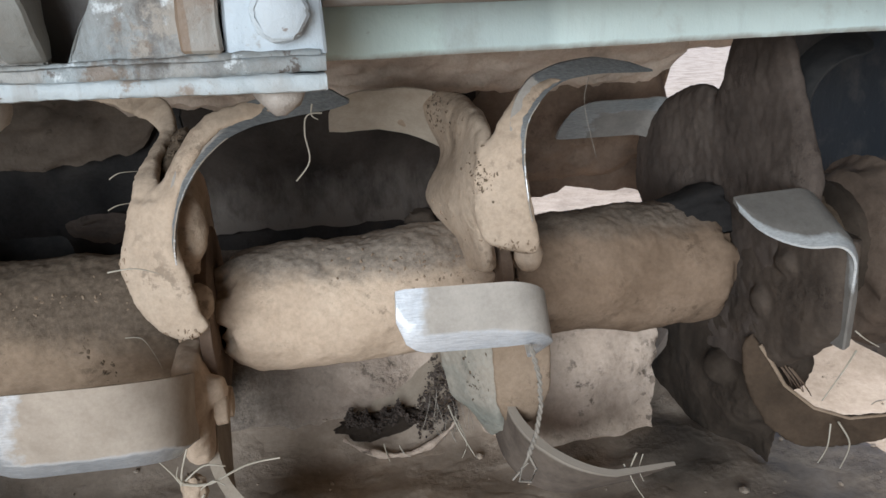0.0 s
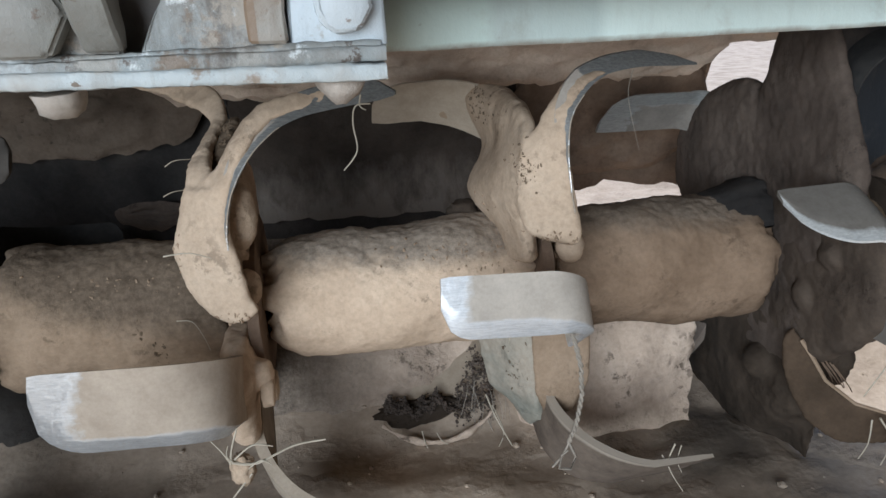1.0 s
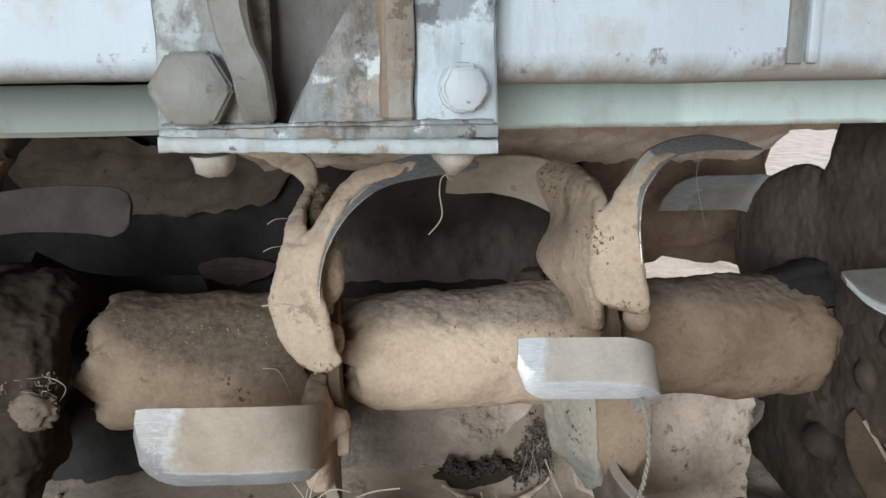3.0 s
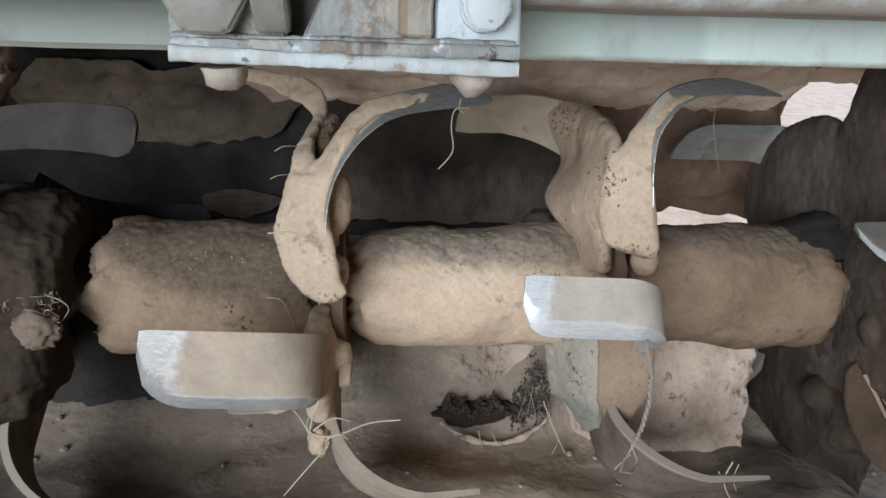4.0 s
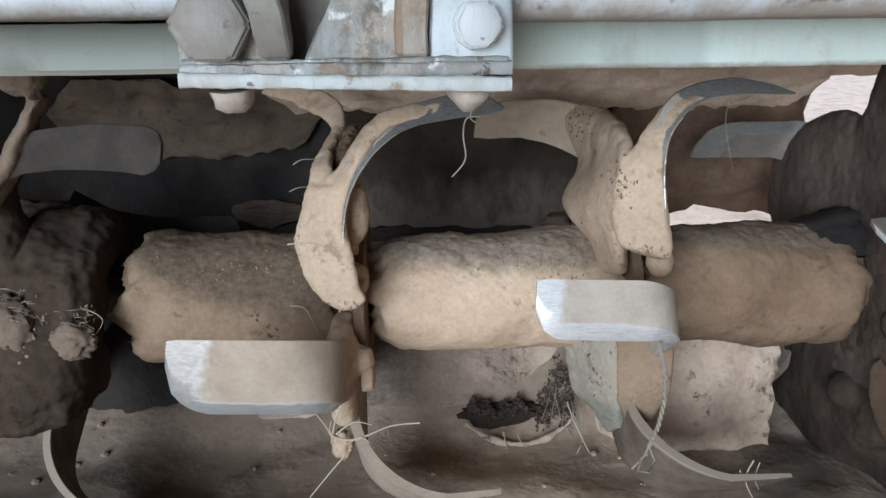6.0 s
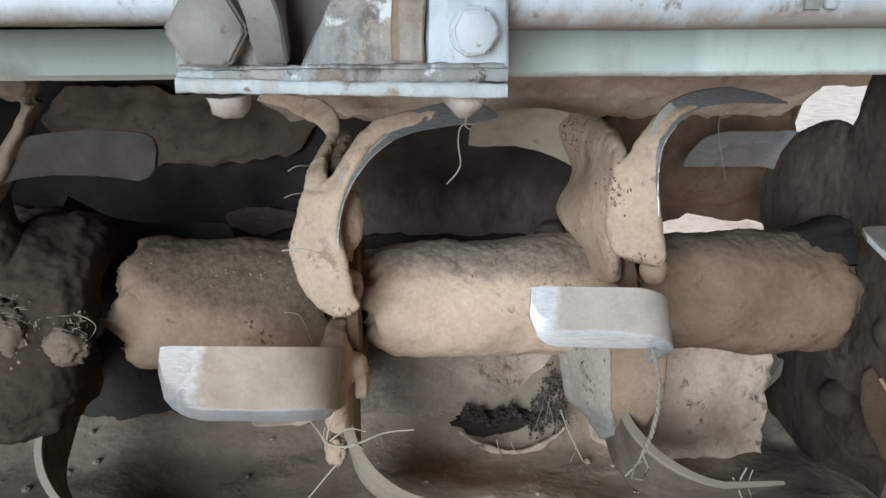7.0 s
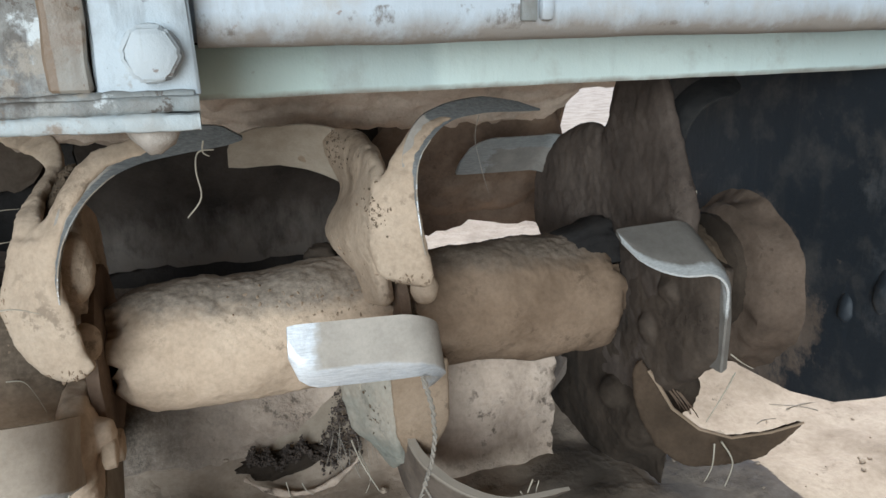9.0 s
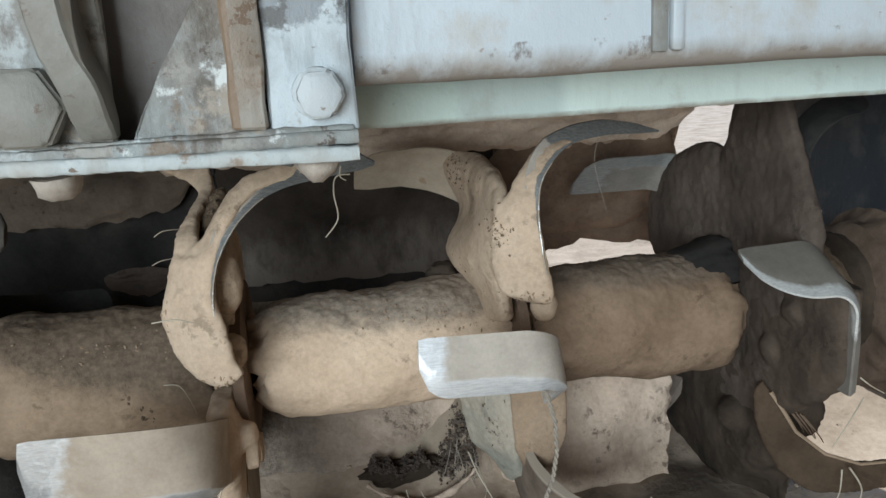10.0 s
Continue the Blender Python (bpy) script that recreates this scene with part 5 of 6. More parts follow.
cake(0.17, 0.415, [(0.775, 0.33), (0.80, 0.28), (0.815, 0.24), (0.822, 0.20)], 0.010, MUD_BROWN, 7.0, "brown fibrous mud stuck inside the hood")
cake(-0.240, -0.150, [(0.804, 0.214), (0.812, 0.196), (0.818, 0.172)], 0.005, MUD_GREY, 12.0, "dusty mud on the hood's lower edge")

# end plate and bearing housing
outline = [(0.23, 0.40), (0.26, 0.28), (0.32, 0.19), (0.36, 0.15), (0.40, 0.122), (0.44, 0.099), (0.49, 0.086), (0.56, 0.082), (0.64, 0.10), (0.70, 0.14), (0.74, 0.20), (0.76, 0.28), (0.76, 0.405)]
def end_plate(x0, x1):
    bm = bmesh.new()
    rings = [[bm.verts.new((xx, y, z)) for y, z in outline] for xx in (x0, x1)]
    n = len(outline)
    for r in rings:
        bm.faces.new(r)
    for k in range(n):
        bm.faces.new((rings[0][k], rings[0][(k + 1) % n], rings[1][(k + 1) % n], rings[1][k]))
    part("end_plate", bm, PLATE_PAINT, frame_thing, "dark painted end plate")


end_plate(0.495, 0.503)
# unseen second plate, added to keep light off the rotor's left end
end_plate(-0.558, -0.550)
bm = lathe_x([(0.0, 0.03), (0.0, 0.062), (0.003, 0.070), (0.008, 0.076), (0.020, 0.079), (0.029, 0.084), (0.034, 0.088), (0.034, 0.03)], 96)
wobble(bm, 0.008, 18, 2)
wobble(bm, 0.002, 90, 3)
hs = part("bearing_housing", bm, HOUSING_MUD, frame_thing, "mud-caked round bearing housing")
hs.location = (0.462, AX_Y - 0.01, AX_Z - 0.006)

for by, bz, sy, sz in ((0.441, 0.183, 0.008, 0.013), (0.408, 0.206, 0.009, 0.018)):
    bm = bmesh.new()
    bmesh.ops.create_icosphere(bm, subdivisions=3, radius=1.0, matrix=Matrix.Translation((0.4965, by, bz)) @ Matrix.Diagonal((0.006, sy, sz, 1)))
    wobble(bm, 0.002, 70, by * 9)
    part("plate_bolt", bm, DARK_PAINT, frame_thing, "bolt head buried in dark mud", 70)
# added dark disc: the housing's inner cavity painted as shade
bm = lathe_x([(0.0, 0.020), (0.0, 0.050), (0.004, 0.056), (0.020, 0.056), (0.020, 0.020)], 48)
wobble(bm, 0.003, 40, 6)
cavity_fill = part("cavity_disc", bm, MUD_SHADED, frame_thing, "dark disc added for the shaded cavity in the bearing housing")
cavity_fill.location = (0.452, AX_Y - 0.004, AX_Z + 0.004)

# ---------------------------------------------------------------- bracket
bracket = thing("mounting_bracket", "chipped grey-white welded bracket bolted on the tiller frame", "bracket")
def rough_bar(name, dims, material, seed, tilt=0.0):
    """A flat bar with dented, paint-clogged edges."""
    x0, x1, y0, y1, z0, z1 = dims
    r = 0.0016
    prof = [(y0, z0 + r), (y0 + r * 0.3, z0 + r * 0.3), (y0 + r, z0), (y0 + 0.012, z0), (y1, z0), (y1, z1), (y0 + 0.012, z1), (y0 + 0.004, z1), (y0 + r, z1), (y0 + r * 0.3, z1 - r * 0.3), (y0, z1 - r)]
    nx = 90
    bm = bmesh.new()
    rows = [[bm.verts.new((x0 + (x1 - x0) * i / nx, y, z + tilt * (0.5 - i / nx))) for y, z in prof] for i in range(nx + 1)]
    for p, q in zip(rows, rows[1:]):
        for k in range(len(prof)):
            j = (k + 1) % len(prof)
            bm.faces.new((p[k], p[j], q[j], q[k]))
    bm.faces.new(rows[0])
    bm.faces.new(rows[-1][::-1])
    wobble(bm, 0.0006, 40, seed)
    wobble(bm, 0.0006, 130, seed + 4)
    part(name, bm, material, bracket)


rough_bar("base_plate", (-0.1335, 0.0140, 0.2965, 0.408, 0.3718, 0.3785), BASE_PAINT, 1, 0.0036)
rough_bar("base_plate", (-0.1330, 0.0145, 0.2990, 0.406, 0.3772, 0.3836), BRACKET_PAINT, 2)


def face_plate(corners, y0, y1, material, seed, label=""):
    """An upright plate with the given (x, z) corners."""
    bm = bmesh.new()
    rows = [[bm.verts.new((x, y, z)) for x, z in corners] for y in (y0, y1)]
    bm.faces.new(rows[0])
    bm.faces.new(rows[1][::-1])
    for k in range(len(corners)):
        j = (k + 1) % len(corners)
        bm.faces.new((rows[0][k], rows[0][j], rows[1][j], rows[1][k]))
    bmesh.ops.bevel(bm, geom=bm.edges[:], offset=0.0012, segments=1, affect="EDGES")
    bmesh.ops.triangulate(bm, faces=bm.faces[:])
    bmesh.ops.subdivide_edges(bm, edges=bm.edges[:], cuts=5, use_grid_fill=True)
    wobble(bm, 0.0018, 30, seed)
    wobble(bm, 0.0008, 90, seed + 2)
    part("face_plate", bm, material, bracket, label)


face_plate([(-0.1340, 0.3830), (-0.0850, 0.3830), (-0.0835, 0.50), (-0.1340, 0.50)], 0.3045, 0.312, BRACKET_PAINT, 3)
face_plate([(-0.0790, 0.3830), (-0.0225, 0.3830), (-0.0225, 0.50), (-0.0330, 0.50), (-0.0470, 0.440), (-0.0640, 0.4135)], 0.3050, 0.312, BRACKET_PAINT, 5, "mottled chipped plate with dark cracks")
face_plate([(-0.0232, 0.3830), (0.0150, 0.3830), (0.0158, 0.50), (-0.0228, 0.50)], 0.3035, 0.312, SIDE_PAINT, 8, "cleaner bluish white end of the plate")
# added dark back plate, so that the recess looks deep
face_plate([(-0.0900, 0.3830), (-0.0240, 0.3830), (-0.0240, 0.50), (-0.0900, 0.50)], 0.322, 0.328, RECESS_DARK, 9, "plate behind the recess, darkened with the recess's shade")


def rib(pts, x0, x1, material, seed):
    """Upright rib whose front edge follows (x shift, y, z) points."""
    bm = bmesh.new()
    rows = []
    for dx, y, z in pts:
        rows.append([bm.verts.new(c) for c in ((x0 + dx, y, z), (x1 + dx, y, z), (x1 + dx, 0.306, z), (x0 + dx, 0.306, z))])
    for a_, b_ in zip(rows, rows[1:]):
        for k in range(4):
            bm.faces.new((a_[k], a_[(k + 1) % 4], b_[(k + 1) % 4], b_[k]))
    bm.faces.new(rows[0])
    bm.faces.new(rows[-1])
    bmesh.ops.bevel(bm, geom=bm.edges[:], offset=0.0012, segments=1, affect="EDGES")
    wobble(bm, 0.001, 60, seed)
    part("rib", bm, material, bracket)


bm = rod([Vector((-0.1325 + 0.1455 * k / 70, 0.3030, 0.3838)) for k in range(71)], 0.0019, 8)
wobble(bm, 0.0010, 24, 2)
wobble(bm, 0.0008, 120, 5)
part("weld_bead", bm, BRACKET_PAINT, bracket, "dust-filled weld along the foot of the plates", 70)


rib([(0.0, 0.298, 0.386), (0.0, 0.290, 0.394), (0.0, 0.284, 0.404), (-0.0015, 0.281, 0.411), (-0.005, 0.279, 0.419), (-0.0075, 0.278, 0.430), (-0.0085, 0.277, 0.445), (-0.009, 0.276, 0.50)], -0.0975, -0.0835, RIB_PAINT, 2)
rib([(0.0, 0.3000, 0.386), (0.0, 0.2990, 0.398), (0.001, 0.2985, 0.412), (0.001, 0.2980, 0.430), (0.001, 0.2975, 0.50)], -0.0385, -0.0230, RUST_PAINT, 3)


def hex_part(name, c, axis, across, h, washer=0.0, material=None, worn=0.0009):
    bm = bmesh.new()
    if washer:
        q = Vector(axis).normalized().to_track_quat("Z", "Y").to_matrix().to_4x4()
        rim = bmesh.new()
        bmesh.ops.create_cone(rim, cap_ends=True, segments=28, radius1=washer, radius2=washer * 0.97, depth=0.003, matrix=Matrix.Translation(Vector(c) + Vector(axis) * 0.0015) @ q)
        c = Vector(c) + Vector(axis) * 0.0028
    hexagon(bm, c, axis, across, h, 0.2)
    bmesh.ops.bevel(bm, geom=bm.edges[:], offset=worn, segments=2, affect="EDGES")
    if washer:
        me = bpy.data.meshes.new("washer")
        rim.to_mesh(me)
        rim.free()
        bm.from_mesh(me)
    wobble(bm, 0.0009, 140, h * 100)
    return part(name, bm, material or BRACKET_PAINT, bracket)


hex_part("bolt", (-0.0010, 0.3035, 0.3995), (0, -1, 0), 0.0200, 0.008, 0.0114, BOLT_PAINT, 0.0015)
hex_part("bolt", (-0.117, 0.304, 0.4005), (0, -1, 0), 0.031, 0.014, 0.0, RIB_PAINT, 0.0014)
def dome_nut(x, y, z):
    bm = bmesh.new()
    lev = [(0.0, 0.0102), (-0.002, 0.0102), (-0.0045, 0.0094), (-0.0070, 0.0074), (-0.0095, 0.0046), (-0.0108, 0.0020)]
    rows = [[bm.verts.new((x + r * math.cos(k * math.tau / 18), y + r * math.sin(k * math.tau / 18), z + h)) for k in range(18)] for h, r in lev]
    for p, q in zip(rows, rows[1:]):
        for k in range(18):
            bm.faces.new((p[k], p[(k + 1) % 18], q[(k + 1) % 18], q[k]))
    bm.faces.new(rows[0])
    bm.faces.new(rows[-1])
    wobble(bm, 0.0022, 110, x * 50)
    part("nut", bm, NUT_DUST, bracket, "paint-covered nut caked with dust", 60)


for xx in (-0.1135, -0.0045):
    dome_nut(xx, 0.313, 0.3712)

# ---------------------------------------------------------------- levelling board behind the rotor
def build_board():
    bm = bmesh.new()
    nx, ns = 130, 26
    top, bot = [], []
    for i in range(nx + 1):
        x = -0.75 + (0.314 + 0.75) * i / nx
        foot = 0.640 + 0.02 * noise.noise(Vector((x * 6, 0, 2))) - 0.055 * min(1.0, max(0.0, (x - 0.14) / 0.08))
        limit = 0.80 if x < 0.20 else 0.62
        ra, rb = [], []
        for k in range(ns + 1):
            s = k / ns * limit
            y = foot + s * (0.800 - foot)
            z = 0.002 + 0.20 * (s ** 0.85)
            g = min(1.0, max(0.0, (x - 0.13) / 0.05))
            y += g * (0.580 + 0.030 * k / ns - y)
            z += g * (0.004 + 0.135 * k / ns - z)
            xx = x
            if i > nx - 8:
                xx += (0.006 * noise.noise(Vector((0, k * 0.9, 7))) - 0.05 * max(0, 0.22 - s)) * (i - nx + 8) / 8
            ra.append(bm.verts.new((xx, y, z)))
            rb.append(bm.verts.new((xx, y + 0.018, z - 0.014)))
        top.append(ra)
        bot.append(rb)
    def quad(*v):
        bm.faces.new(v)
    for i in range(nx):
        for k in range(ns):
            quad(top[i][k], top[i + 1][k], top[i + 1][k + 1], top[i][k + 1])
            quad(bot[i][k], bot[i][k + 1], bot[i + 1][k + 1], bot[i + 1][k])
        quad(top[i][ns], top[i + 1][ns], bot[i + 1][ns], bot[i][ns])
        quad(top[i][0], bot[i][0], bot[i + 1][0], top[i + 1][0])
    for k in range(ns):
        quad(top[0][k], top[0][k + 1], bot[0][k + 1], bot[0][k])
        quad(top[nx][k], bot[nx][k], bot[nx][k + 1], top[nx][k + 1])
    wobble(bm, 0.010, 10, 3)
    wobble(bm, 0.004, 50, 7)
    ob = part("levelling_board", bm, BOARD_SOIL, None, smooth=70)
    tagged(ob, "levelling board thickly caked with pitted dry soil behind the rotor", "levelling board")


build_board()

# ---------------------------------------------------------------- unseen roof and walls, added to block sky light in front and above
def blocker_part(name, label, category, *dims):
    ob = part(name, box(bmesh.new(), *dims), BLOCKER_WALL, None, smooth=0)
    tagged(ob, label, category, kind="structure")


blocker_part("ceiling", "plain unseen roof added to block sky light from above", "ceiling", -2.6, 2.4, -2.7, 0.9, 2.40, 2.48)
blocker_part("wall_east", "plain unseen wall added to block sky light", "wall", 2.4, 2.5, -2.7, 0.9, -0.1, 2.40)
blocker_part("wall_west", "plain unseen wall added to block sky light", "wall", -2.7, -2.6, -1.7, 0.9, -0.1, 2.40)
blocker_part("upper_wall", "plain unseen wall added above the lamp's opening", "wall", -2.7, -0.30, -2.7, -2.6, 1.60, 2.40)
blocker_part("upper_wall", "plain unseen wall added above the lamp's opening", "wall", -2.7, -2.6, -2.6, -1.7, 1.60, 2.40)
blocker_part("wall_south", "plain unseen wall added beside the lamp's opening", "wall", -0.30, 2.4, -2.7, -2.6, -0.1, 2.40)


# ---------------------------------------------------------------- soil crumbs, roots, straw, twine
def lump(name, centre, size, material, seed, amp=0.35, cuts=3):
    bm = bmesh.new()
    bmesh.ops.create_icosphere(bm, subdivisions=cuts, radius=1.0)
    for v in bm.verts:
        k = 1 + amp * (noise.fractal(v.co * 1.6 + Vector((seed, 0, seed)), 1.0, 2.0, 3) + 0.45 * noise.fractal(v.co * 7 + Vector((seed, 0, seed)), 0.8, 2.0, 4))
        v.co = Vector(centre) + Vector((v.co.x * size[0], v.co.y * size[1], v.co.z * size[2])) * k
    return bm


def crumbly(where, count, size, material, label, seed):
    """A clod as a heap of crumbs stuck together; where(r) gives a place in it."""
    r = random.Random(seed)
    bm = bmesh.new()
    for _ in range(count):
        p = where(r)
        s = size * r.choice((0.5, 0.7, 1.0, 1.4, 2.0))
        m = Matrix.Translation(p) @ Euler((r.random() * 6, r.random() * 6, 0)).to_matrix().to_4x4() @ Matrix.Diagonal((s * r.uniform(0.7, 1.6), s, s * r.uniform(0.6, 1.0), 1))
        vs = bmesh.ops.create_icosphere(bm, subdivisions=1, radius=1.0, matrix=m)["verts"]
        for v in vs:
            v.co = p + (v.co - p) * r.uniform(0.45, 1.35)
    ob = part("soil_clod", bm, material, None, smooth=0)
    tagged(ob, label, "soil clod")


def hollow_roof(r):
    """A thin ragged ledge over the hollow that rises into a mound of roots at its end."""
    f = r.random()
    x = 0.020 + 0.105 * f
    ledge = 0.030 + 0.004 * math.sin(17 * f) + 0.003 * math.sin(41 * f)
    mound = 0.055 * max(0.0, 1 - abs(f - 0.86) / 0.24)
    if f > 0.62:
        return Vector((x, 0.615 + 0.03 * r.random(), 0.004 + (ledge + mound - 0.004) * r.random() ** 0.8))
    return Vector((x, 0.622 + 0.02 * r.random(), ledge + 0.0035 * r.gauss(0, 0.6)))


crumbly(hollow_roof, 2600, 0.0009, MUD_GREY, "dark crumbly hollow soil clod full of roots", 3)
lip = []
for k in range(61):
    f = k / 60
    bowl = (2 * f - 1) ** 2
    lip.append(Vector((0.016 + 0.104 * f, 0.600 + 0.016 * bowl, 0.0075 + 0.015 * bowl)))
bm = rod(lip, 0.0026, 9, 0.7)
wobble(bm, 0.0024, 45, 4)
wobble(bm, 0.0012, 150, 9)
ob = part("soil_ridge", bm, SOIL, None, smooth=70)
tagged(ob, "pale crumbly rim of broken soil round the hollow", "soil ridge")

# added dark lump: stands for the shade inside the hollow
ob = part("soil_clod", lump("clod", (0.060, 0.640, 0.016), (0.046, 0.014, 0.016), MUD_SHADED, 9.0, 0.25, 4), MUD_SHADED, None, smooth=70)
tagged(ob, "dark lump added to make the hollow under the board look deep", "soil clod")
# added clod: replaces the flange's shadow on the soil behind the blade
ob = part("soil_clod", lump("clod", (0.394, 0.524, 0.088), (0.026, 0.015, 0.030), MUD_SHADED, 14.0, 0.3, 4), MUD_SHADED, None, smooth=70)
tagged(ob, "dark clod standing for the shaded ground and fibres behind the lower blade", "soil clod")
# added lump: fills in for the unlit recess beside the flange
ob = part("soil_clod", lump("clod", (0.098, 0.606, 0.226), (0.014, 0.014, 0.012), MUD_SHADED, 6.0, 0.3, 3), MUD_SHADED, None, smooth=70)
tagged(ob, "black lump added for the dark recess between tube and flange", "soil clod")

rng = random.Random(5)
bm = bmesh.new()
for i in range(420):
    x, y = rng.uniform(-0.5, 0.9), rng.uniform(0.42, 0.95)
    r = rng.choice((0.0006, 0.0009, 0.0009, 0.0012, 0.0012, 0.0022, 0.0036))
    m = Matrix.Translation((x, y, GROUND + near_height(x, y) + r * 0.5)) @ Matrix.Diagonal((r * rng.uniform(0.8, 1.5), r * rng.uniform(0.8, 1.5), r * 0.8, 1))
    bmesh.ops.create_icosphere(bm, subdivisions=1, radius=1.0, matrix=m)
ob = part("soil_crumbs", bm, GROUND_SOIL, None, smooth=0)
tagged(ob, "small crumbs of dry soil scattered on the ground", "soil crumbs", kind="stuff")


def straw(points, radius, label, category="straw", material=None, group="straws", taper=0.5, name="straw"):
    pts = [Vector(p) for p in points]
    fine = []
    for i in range(len(pts) - 1):
        p0, p1, p2, p3 = pts[max(i - 1, 0)], pts[i], pts[i + 1], pts[min(i + 2, len(pts) - 1)]
        for k in range(5):
            t = k / 5
            fine.append(0.5 * (2 * p1 + (p2 - p0) * t + (2 * p0 - 5 * p1 + 4 * p2 - p3) * t * t + (3 * p1 - p0 - 3 * p2 + p3) * t ** 3))
    fine.append(pts[-1])
    ob = part(name, rod(fine, radius, 6, taper), material or STRAW, None, smooth=60)
    return tagged(ob, label, category, group)


HANG = "thin pale rootlet hanging from a tiller blade"
straw([(0.019, 0.507, 0.335), (0.009, 0.506, 0.334), (0.0065, 0.506, 0.322), (0.008, 0.506, 0.304), (-0.002, 0.506, 0.291)], 0.0006, HANG, "root", taper=0.8, name="rootlet")
straw([(0.013, 0.509, 0.341), (0.012, 0.507, 0.334), (0.016, 0.506, 0.331)], 0.0007, HANG, "root", name="rootlet")
straw([(0.210, 0.520, 0.346), (0.207, 0.520, 0.326), (0.217, 0.520, 0.287)], 0.00025, HANG, "root", TWINE, name="rootlet")
TUFT = "dry straw caught on the end of a blade"
for pts, r in (
    ([(-0.092, 0.437, 0.117), (-0.076, 0.436, 0.115), (-0.051, 0.434, 0.126), (-0.030, 0.432, 0.129)], 0.0011),
    ([(-0.093, 0.437, 0.116), (-0.090, 0.434, 0.130), (-0.085, 0.432, 0.145)], 0.0010),
    ([(-0.093, 0.437, 0.117), (-0.097, 0.434, 0.128), (-0.103, 0.432, 0.139)], 0.0008),
    ([(-0.090, 0.437, 0.119), (-0.077, 0.434, 0.130), (-0.064, 0.433, 0.128)], 0.0008),
    ([(-0.080, 0.437, 0.107), (-0.093, 0.434, 0.093), (-0.111, 0.432, 0.071)], 0.0008),
    ([(-0.090, 0.437, 0.116), (-0.094, 0.434, 0.124), (-0.092, 0.432, 0.133)], 0.0007),
    ([(-0.083, 0.437, 0.110), (-0.073, 0.434, 0.118), (-0.066, 0.433, 0.114)], 0.0006),
):
    straw(pts, r, TUFT)
bm = lump("tuft", (-0.0865, 0.442, 0.108), (0.0080, 0.007, 0.0125), MUD_PALE, 2.0, 0.22, 4)
ob = part("mud_clod", bm, MUD_PALE, None, smooth=70)
tagged(ob, "small pale mud clod with straw stuck on a blade", "mud clod")
LYING = "dry straw stuck flat on the mud crust"
straw([(-0.120, 0.466, 0.253), (-0.104, 0.465, 0.254), (-0.091, 0.466, 0.249)], 0.0006, LYING)
straw([(-0.118, 0.502, 0.303), (-0.112, 0.505, 0.306), (-0.102, 0.512, 0.305)], 0.0004, LYING)
straw([(-0.122, 0.502, 0.283), (-0.116, 0.506, 0.285), (-0.106, 0.515, 0.284)], 0.0004, LYING)
straw([(-0.282, 0.495, 0.198), (-0.272, 0.492, 0.196), (-0.266, 0.492, 0.189), (-0.272, 0.492, 0.179)], 0.0005, LYING)
straw([(0.092, 0.422, 0.208), (0.092, 0.420, 0.197), (0.0922, 0.424, 0.187)], 0.0006, LYING)
straw([(-0.131, 0.522, 0.186), (-0.120, 0.520, 0.185), (-0.114, 0.521, 0.173), (-0.111, 0.526, 0.158)], 0.0004, LYING)
ROOTS = "dry root sticking out of the soil by the rotor"
for pts, r in (
    ([(0.051, 0.60, 0.022), (0.053, 0.597, 0.012), (0.055, 0.595, 0.006)], 0.0007),
    ([(0.065, 0.60, 0.018), (0.068, 0.597, 0.012), (0.074, 0.595, 0.007)], 0.0006),
    ([(0.112, 0.60, 0.052), (0.118, 0.585, 0.035), (0.132, 0.58, 0.006)], 0.0008),
    ([(0.118, 0.60, 0.040), (0.124, 0.582, 0.023), (0.119, 0.58, 0.008)], 0.0006),
) + (
    ([(0.223, 0.447, 0.080), (0.218, 0.446, 0.063), (0.231, 0.446, 0.038)], 0.0008),
    ([(0.213, 0.447, 0.072), (0.217, 0.445, 0.064), (0.223, 0.447, 0.064)], 0.0007),
    ([(0.228, 0.447, 0.078), (0.225, 0.446, 0.066), (0.229, 0.446, 0.055)], 0.0005),
    ([(0.369, 0.418, 0.171), (0.379, 0.418, 0.163), (0.390, 0.418, 0.156)], 0.0006),
    ([(0.405, 0.455, 0.134), (0.396, 0.455, 0.118), (0.382, 0.457, 0.093)], 0.0009),
    ([(0.389, 0.445, 0.080), (0.400, 0.443, 0.060), (0.395, 0.444, 0.038)], 0.0009),
    ([(0.384, 0.447, 0.078), (0.381, 0.444, 0.060), (0.376, 0.446, 0.045)], 0.0007),
    ([(0.385, 0.495, 0.279), (0.3855, 0.494, 0.262), (0.386, 0.495, 0.245)], 0.0009),
):
    straw(pts, r, ROOTS, "root", name="rootlet", group="roots")


for centre, size, seed in (((-0.331, 0.488, 0.183), (0.020, 0.012, 0.026), 3.0), ((-0.287, 0.486, 0.176), (0.015, 0.011, 0.014), 8.0)):
    ob = part("mud_clod", lump("clod", centre, size, MUD_CAKE, seed, 0.30, 4), MUD_CAKE, None, smooth=75)
    tagged(ob, "pale fibrous mud clod stuck on the dark flange mud", "mud clod")
rng = random.Random(17)
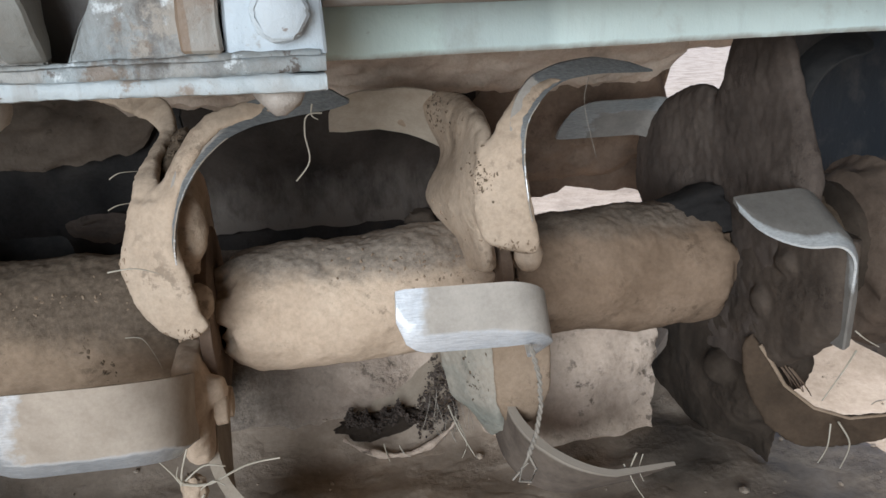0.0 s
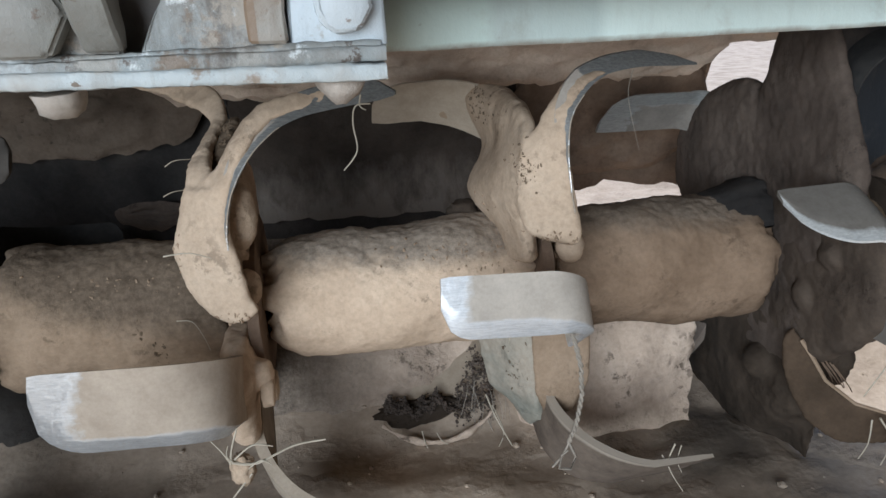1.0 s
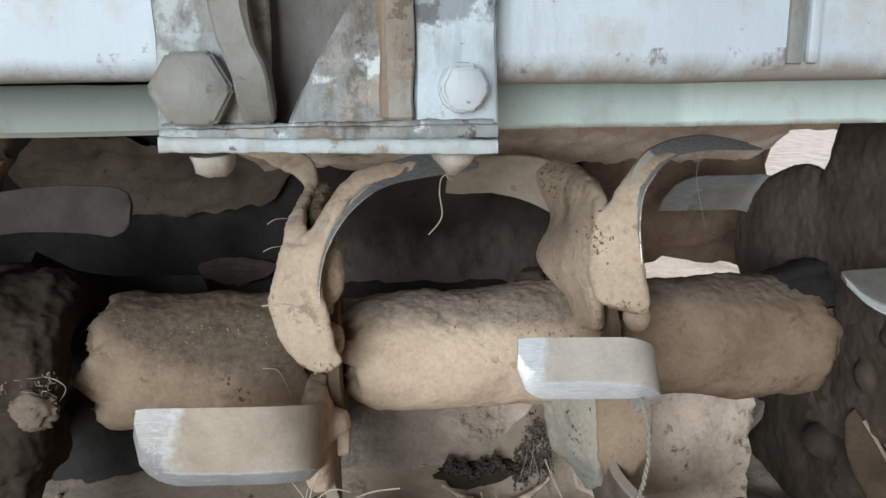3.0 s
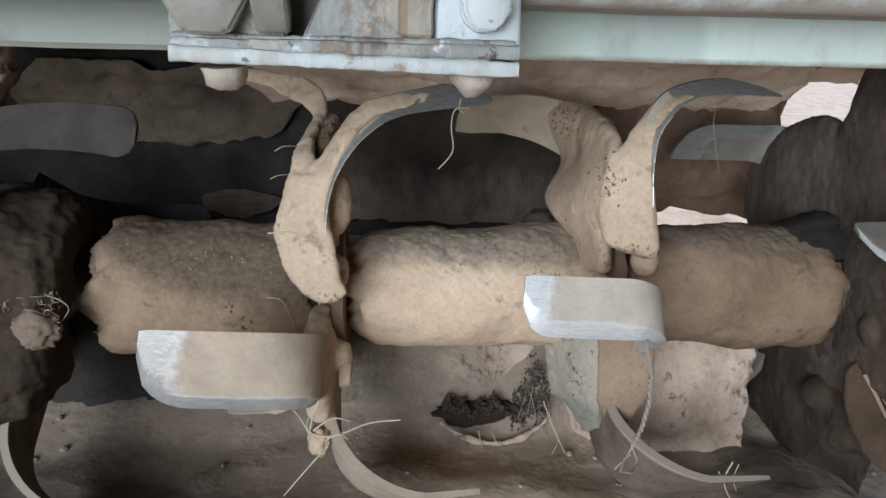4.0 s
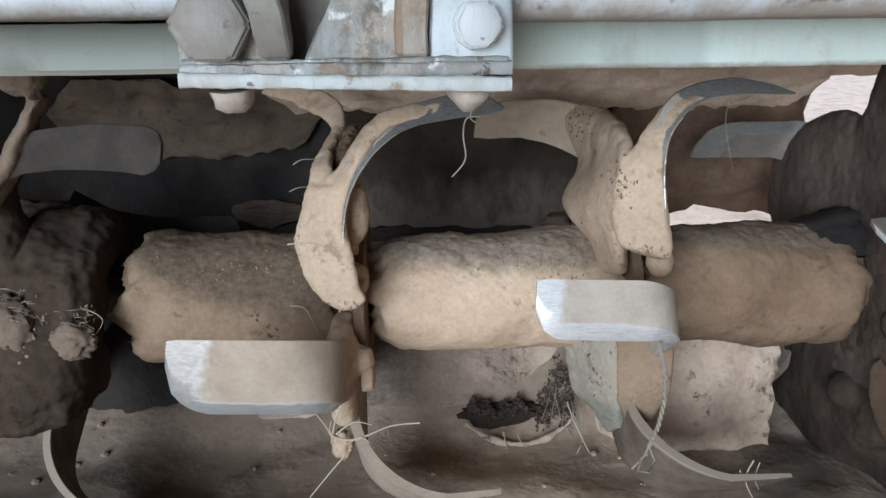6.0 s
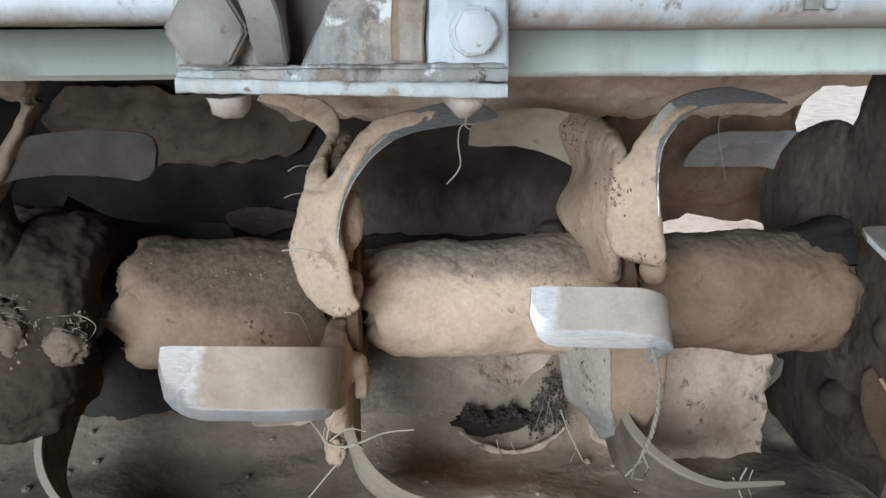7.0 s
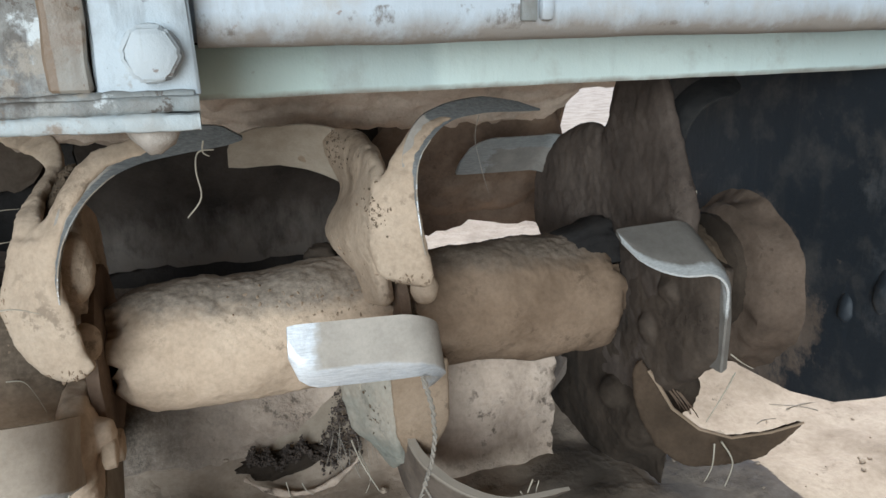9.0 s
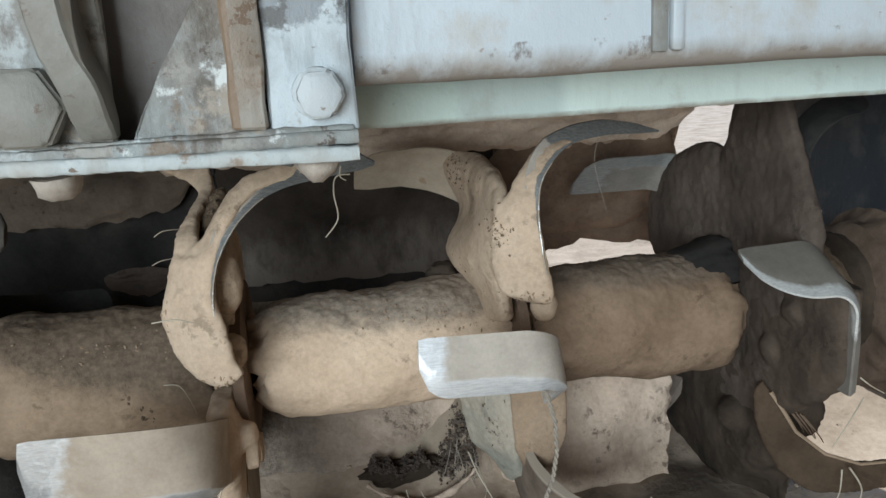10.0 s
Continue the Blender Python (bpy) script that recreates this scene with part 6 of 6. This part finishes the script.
for i in range(26):
    cx, cz = ((-0.318, 0.200), (-0.281, 0.190))[i % 2]
    x, z = cx + rng.uniform(-0.012, 0.012), cz + rng.uniform(-0.014, 0.014)
    dx, dz = rng.uniform(-0.012, 0.012), rng.uniform(-0.004, 0.012)
    straw([(x, 0.487, z), (x + dx * 0.5, 0.479, z + dz * 0.7), (x + dx, 0.478, z + dz * 0.8)], 0.0004, "fine dry root in the crumbly mud", "root", TWINE, name="rootlet", group="roots")


rng = random.Random(23)
for i in range(16):
    x, z = 0.098 + 0.040 * rng.random(), 0.012 + 0.045 * rng.random()
    y = 0.606 + 0.01 * rng.random()
    dx, dz = rng.uniform(-0.010, 0.010), rng.uniform(-0.024, -0.006)
    straw([(x, y + 0.008, z + 0.004), (x + dx * 0.3, y, z), (x + dx, y - 0.003, max(0.006, z + dz))], rng.choice((0.0003, 0.0004, 0.0005)), "fine dry root hanging out of the dark clod", "root", TWINE, name="rootlet", group="roots")
for i in range(9):
    x, z = 0.374 + 0.003 * i, 0.108 - 0.0025 * i + 0.004 * rng.random()
    straw([(x - 0.006, 0.505, z + 0.002), (x + 0.002, 0.500, z - 0.010), (x + 0.006 + 0.004 * rng.random(), 0.499, z - 0.020)], 0.0007, "dry root packed behind the lower blade", "root", MUD_BROWN, name="rootlet", group="roots")
for i in range(7):
    x, y = 0.52 + 0.22 * rng.random(), 0.50 + 0.24 * rng.random()
    a_, ln = rng.random() * math.pi, 0.02 + 0.05 * rng.random()
    dx, dy = math.cos(a_) * ln, math.sin(a_) * ln
    pts = [(x + dx * f, y + dy * f + 0.003 * math.sin(3 * f), GROUND + near_height(x + dx * f, y + dy * f) + 0.0008) for f in (0, 0.33, 0.66, 1)]
    straw(pts, 0.0006, "dry straw lying on the sunlit soil", material=TWINE)


def twine():
    """Two strands laid round each other, with a loose knot."""
    path = [Vector(p) for p in ((0.131, 0.412, 0.195), (0.136, 0.410, 0.173), (0.137, 0.410, 0.152), (0.134, 0.410, 0.133), (0.129, 0.411, 0.117))]
    tails = [[(0.129, 0.411, 0.117), (0.125, 0.411, 0.108), (0.118, 0.412, 0.099)], [(0.129, 0.411, 0.117), (0.1335, 0.410, 0.106), (0.130, 0.410, 0.097), (0.1225, 0.411, 0.098), (0.1235, 0.410, 0.108), (0.128, 0.410, 0.112)]]
    bm = bmesh.new()
    n = 60
    for s in (0, math.pi):
        pts = []
        for i in range(n + 1):
            f = i / n * (len(path) - 1)
            q = min(int(f), len(path) - 2)
            p = path[q].lerp(path[q + 1], f - q)
            a_ = i * 0.85 + s
            pts.append(p + Vector((math.cos(a_), math.sin(a_), 0)) * 0.0009)
        b2 = rod(pts, 0.0010, 6)
        me = bpy.data.meshes.new("strand")
        b2.to_mesh(me)
        bm.from_mesh(me)
        b2.free()
    for tl in tails:
        b2 = rod(tl, 0.0011, 6, 0.7)
        me = bpy.data.meshes.new("strand")
        b2.to_mesh(me)
        bm.from_mesh(me)
        b2.free()
    ob = part("twine", bm, TWINE, None, smooth=60)
    tagged(ob, "muddy twisted twine knotted round the tiller blades", "twine")


twine()
